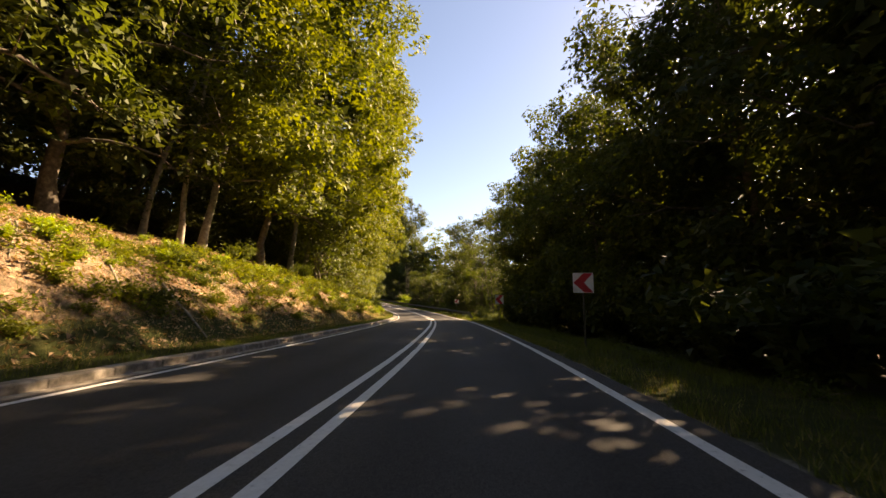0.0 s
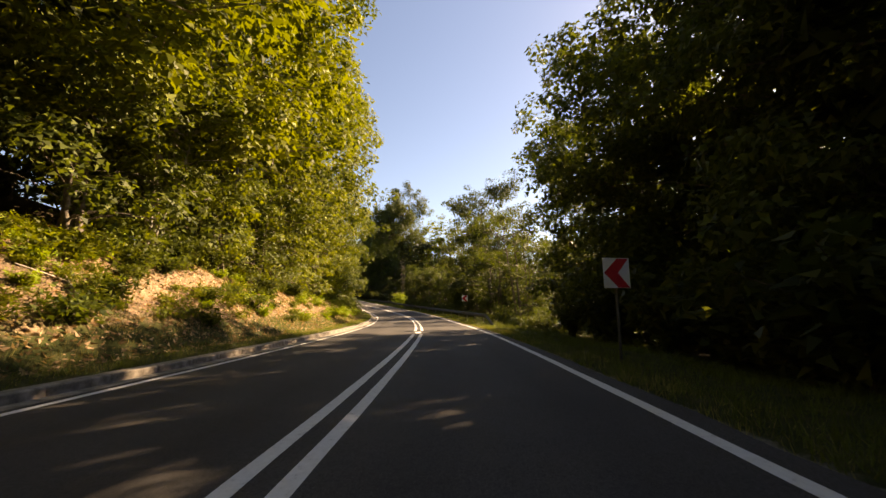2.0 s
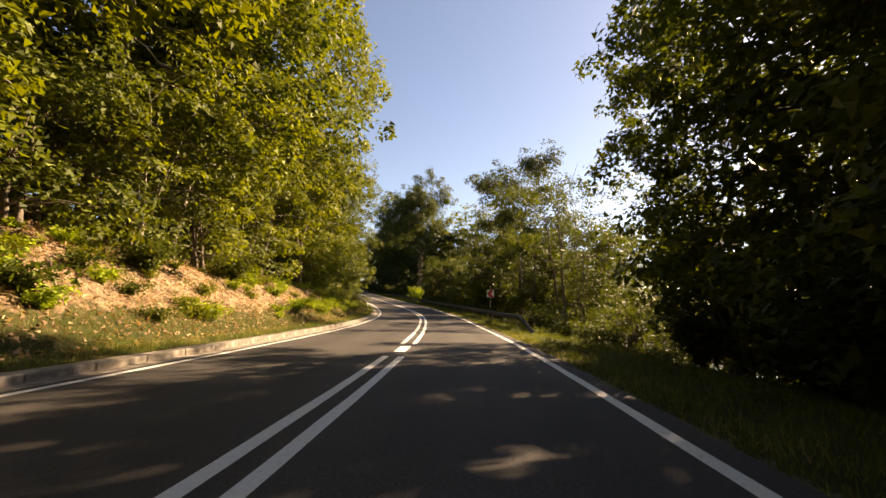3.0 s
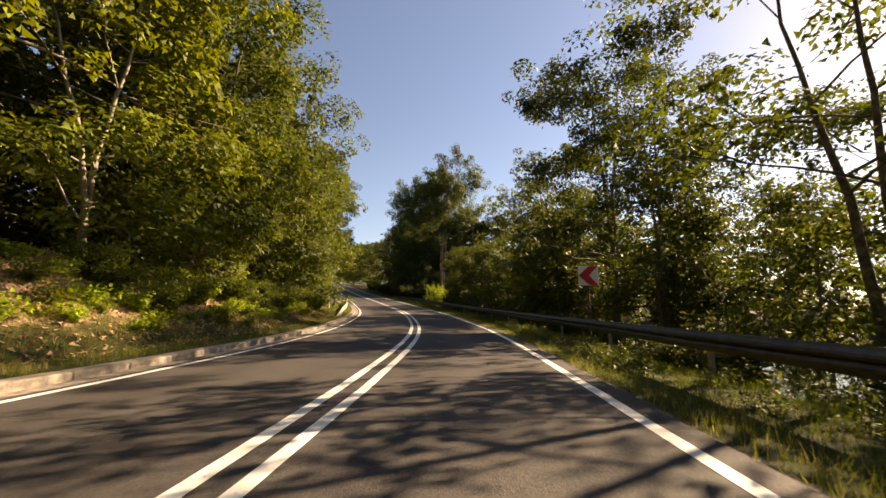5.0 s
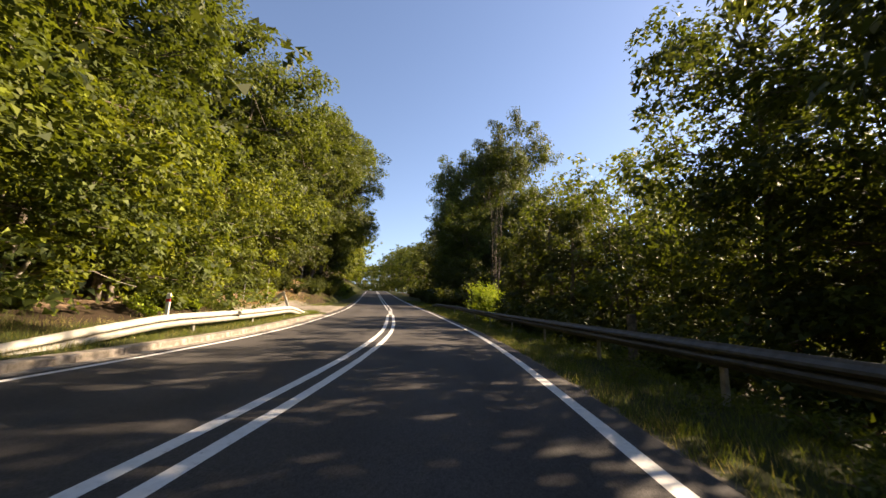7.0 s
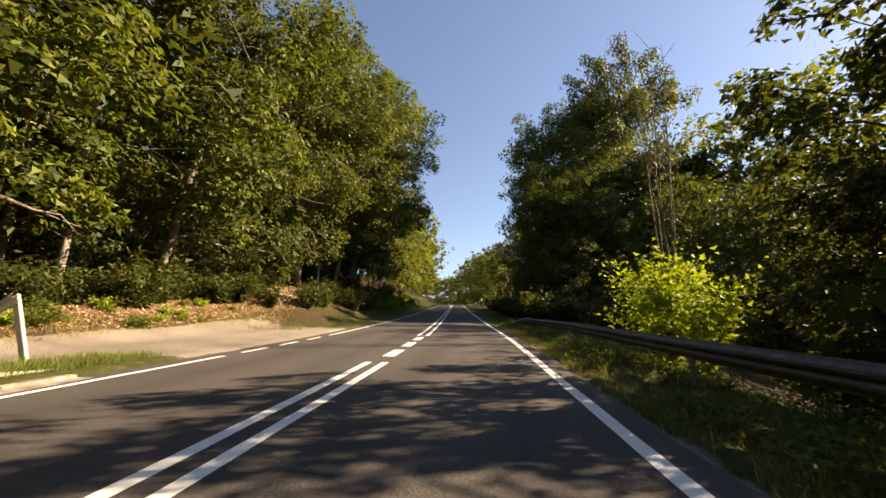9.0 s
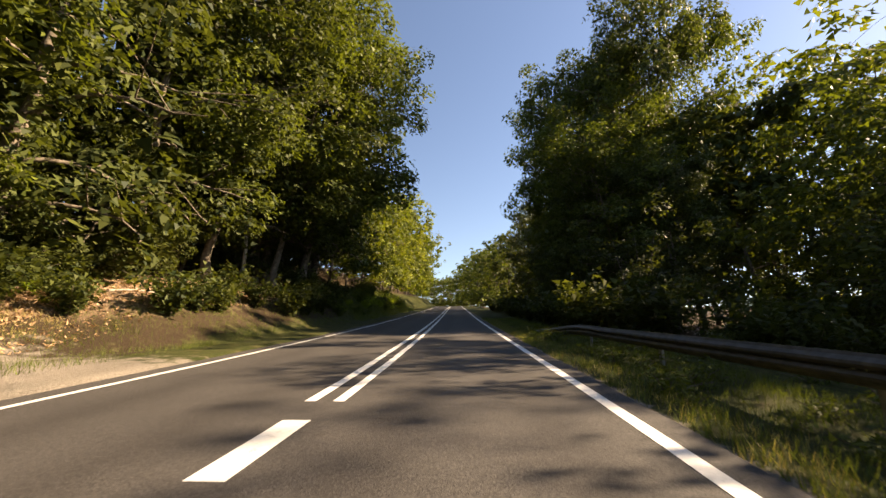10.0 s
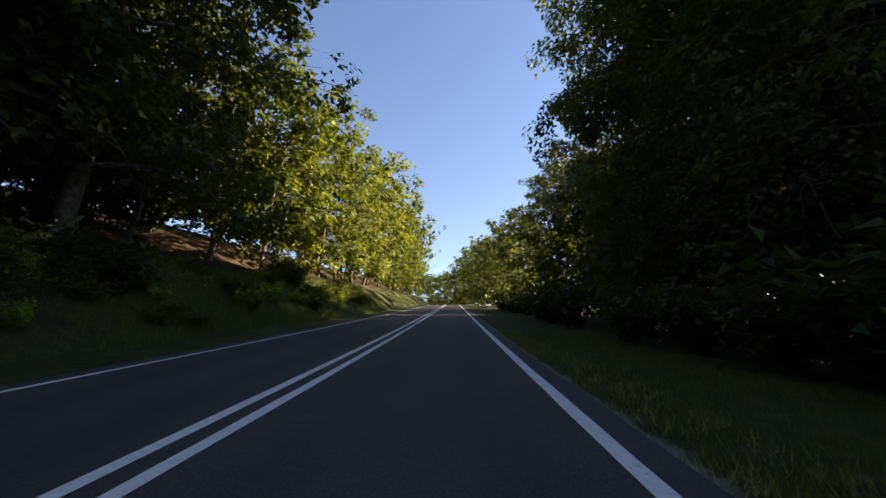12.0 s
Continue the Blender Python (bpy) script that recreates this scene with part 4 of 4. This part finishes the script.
def guard_rail(s0, s1, n, top, side, mat, label, spacing=4.0, drop0=0.0, drop1=0.0):
    """A corrugated steel barrier; side: +1 faces the road to its left, -1 to its right. drop: run-down length at each end."""
    ob = thing("guard_rail", label, "guard rail", "", "", Matrix.Translation(spot(s0, n)))
    base = spot(s0, n)
    wave = WAVE if side > 0 else DEEP_WAVE

    def crest(s):
        f = 1.0
        if drop0:
            f = min(f, max(0.0, (s - s0) / drop0))
        if drop1:
            f = min(f, max(0.0, (s1 - s) / drop1))
        f = f * f * (3 - 2 * f) * 0.5 + f * 0.5
        return ((top if side < 0 else float(np.interp(s, [60, 75, 98, 104, 111], [top, 0.71, 0.63, 0.64, 0.56]))) - 0.06) * f + 0.06

    s = s0
    while s < s1 - 0.1:
        e = min(s + spacing, s1)
        rings = []
        for u in np.linspace(s, e + 0.06, 6):
            ring = [(spot(u, n - side * dpt, crest(u) - 0.31 + h, False) - base) for h, dpt in wave]
            ring += [(spot(u, n - side * (dpt - 0.006), crest(u) - 0.31 + h, False) - base) for h, dpt in reversed(wave)]
            rings.append([tuple(p) for p in ring])
        v, q = sweep(rings, True)
        beam = part("beam", mesh_of("beam", v, q, mat, smooth=False), ob)
        for u in (s + 0.12, s + 0.24):
            if e - s > 1:
                bolt = box_bm(0.03, 0.03, 0.03, 0.006)
                p = spot(u, n - side * 0.03, crest(u) - 0.165, False) - base
                part("bolt", from_bm("bolt", bolt, POST_STEEL), beam, m=pose(*p, 0, 0, heading(u)))
        if crest(s) > 0.3:
            bm = bmesh.new()
            hgt = crest(s) - 0.06
            for w, d, dx, dy in ((0.006, 0.10, 0.0, 0.0), (0.05, 0.006, 0.025, 0.05), (0.05, 0.006, 0.025, -0.05)):
                bmesh.ops.create_cube(bm, size=1, matrix=Matrix.Translation((dx * side, dy, hgt / 2 - 0.3)) @ Matrix.Diagonal((w, d, hgt + 0.6, 1)))
            p = spot(s + 0.1, n + side * 0.05, 0, False) - base
            part("post", from_bm("post", bm, POST_STEEL), ob, m=pose(*p, 0, 0, heading(s)))
            bl = spot(s + 0.1, n + side * 0.02, crest(s) - 0.26, False) - base
            part("spacer", from_bm("spacer", box_bm(0.06, 0.1, 0.2, 0.01), POST_STEEL), ob, m=pose(*bl, 0, 0, heading(s)))
        s += spacing
    return ob


guard_rail(48.0, 119.5, 5.35, 0.76, 1, STEEL_SHADED, "long galvanised steel guard rail along the lake side verge", 4.0, 3.0, 7.0)
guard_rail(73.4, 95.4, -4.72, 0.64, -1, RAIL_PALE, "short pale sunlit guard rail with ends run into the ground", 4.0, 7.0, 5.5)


def bent_post():
    ob = thing("bent_rail_post", "bent leaning rail post with a loose pale rail end", "post", "", "", pose(*spot(95.95, -6.05, -0.05), 0, 0, heading(95)))
    part("post", from_bm("post", box_bm(0.13, 0.07, 1.34, 0.012), RAIL_PALE), ob, m=pose(0, 0, 0, 0, -22, 0))
    v, q = sweep([[(x, -d, h - 0.155) for h, d in WAVE] + [(x, -d + 0.006, h - 0.155) for h, d in reversed(WAVE)] for x in (0.06, -0.2, -0.45, -0.70)], True)
    part("rail_end", mesh_of("rail_end", v * [1, 1, 0.72], q, RAIL_PALE), ob, m=pose(-0.47, -0.05, 1.17, 0, -38, 0))


bent_post()


def pole(s, n, tall, label):
    ob = thing("marker_pole", label, "pole", "", "", pose(*spot(s, n, -0.05), 2, 1, heading(s)))
    v, f = tube([(0, 0, 0), (0, 0, tall * 0.5), (0, 0, tall)], [0.03, 0.03, 0.03], 8)
    part("shaft", mesh_of("shaft", v, f, POST_STEEL, smooth=True), ob)
    part("cap", from_bm("cap", box_bm(0.08, 0.02, 0.14, 0.004), SIGN_BACK), ob, m=pose(0, 0.0, tall - 0.14))


pole(96.0, -7.5, 2.0, "thin grey steel marker pole in the grass")
pole(97.6, -9.4, 1.6, "thin dark steel pole at the forest edge")


def delineator(s, n, tall=1.0):
    ob = thing("delineator_post", "white plastic delineator post with a red band", "road post", "", "", pose(*spot(s, n, -0.05), 0, 0, heading(s)))
    part("body", from_bm("body", box_bm(0.12, 0.05, tall, 0.015), SIGN_WHITE), ob)
    part("band", from_bm("band", box_bm(0.124, 0.054, 0.09, 0.004), SIGN_RED), ob, m=pose(0, 0, tall - 0.25))


delineator(82.3, -6.0, 0.85)


def stump_post(s, n):
    bm = bmesh.new()
    bmesh.ops.create_cone(bm, cap_ends=True, segments=9, radius1=0.13, radius2=0.11, depth=1.5, matrix=Matrix.Translation((0, 0, 0.5)))
    bmesh.ops.bevel(bm, geom=[e for e in bm.edges if e.calc_length() < 0.12], offset=0.012, segments=1, affect="EDGES")
    ob = new("wooden_post", from_bm("wooden_post", bm, BARK))
    ob.matrix_basis = pose(*spot(s, n), 3, -2, 20)
    tagged(ob, "short dark wooden post behind the guard rail", "post")


stump_post(80.2, 6.3)


# ---------------------------------------------------------------- chevron signs
def chevron_sign(s, n, mid, turn, size=0.62):
    """A square white board with one red arrow bar pointing to the left, on a grey pipe."""
    ob = thing("chevron_sign", "square white road sign with a red left-pointing chevron", "road sign", "chevron signs on the bend", "", pose(*spot(s, n, -0.1), 0, 0, heading(s) + turn))
    top = mid + size / 2 - float(rise(s, n)) + 0.1
    v, f = tube([(0, 0.05, 0), (0, 0.05, top / 2), (0, 0.05, top - 0.05)], [0.03] * 3, 10)
    # pipe takes the darkened steel too, for its place in shade
    part("pipe", mesh_of("pipe", v, f, STEEL_SHADED, smooth=True), ob)
    c = top - size / 2
    board = part("board", from_bm("board", box_bm(size, 0.012, size, 0.004, -size / 2), SIGN_WHITE), ob, m=pose(0, 0, c))
    part("backing", from_bm("backing", box_bm(size * 0.9, 0.012, 0.05, 0.003), SIGN_BACK), board, m=pose(0, 0.014, 0.12))
    h = size / 2 - 0.012
    pts = [(-h, 0), (0.02, h), (h * 0.98, h), (-0.02 + h * 0.16, 0), (h * 0.98, -h), (0.02, -h)]
    bm = bmesh.new()
    front = [bm.verts.new((x, -0.009, z)) for x, z in pts]
    back = [bm.verts.new((x, -0.006, z)) for x, z in pts]
    for k in range(6):
        bm.faces.new((front[k], front[(k + 1) % 6], back[(k + 1) % 6], back[k]))
    bm.faces.new((front[0], front[1], front[2], front[3]))
    bm.faces.new((front[0], front[3], front[4], front[5]))
    part("chevron", from_bm("chevron", bm, SIGN_RED), board, "flat red chevron bar")


chevron_sign(12.5, 5.15, 1.9, -6)
chevron_sign(27.95, 4.62, 1.77, 14)
chevron_sign(61.9, 5.6, 2.10, -4)


# ---------------------------------------------------------------- kerb, stone by stone
def build_kerb():
    gutter = tagged(strip("gutter", -40, 95, -4.0, -3.74, 0.003, CONCRETE, None, 0.5, 0.03), "pale sandy strip along the kerb", "gutter", kind="structure")
    gutter.name = "gutter"
    kerb = tagged(new("kerb"), "weathered concrete kerb stones along the road edge", "kerb", kind="structure")
    shapes = [from_bm("stone", box_bm(0.30, 0.985, 0.34, 0.018), CONCRETE)]
    r = random.Random(3)
    s = -20.0
    while s < 95:
        p = spot(s + 0.5, -4.13, -0.215 + 0.012 * r.random() - max(0, s - 91) * 0.03, False)
        slope = math.degrees(math.atan(float(np.interp(s + 1, S, PZ) - np.interp(s, S, PZ))))
        part("stone", shapes[0], kerb, m=pose(*p, slope, r.uniform(-1.2, 1.2), heading(s + 0.5) + r.uniform(-0.5, 0.5)))
        s += 1.0


build_kerb()
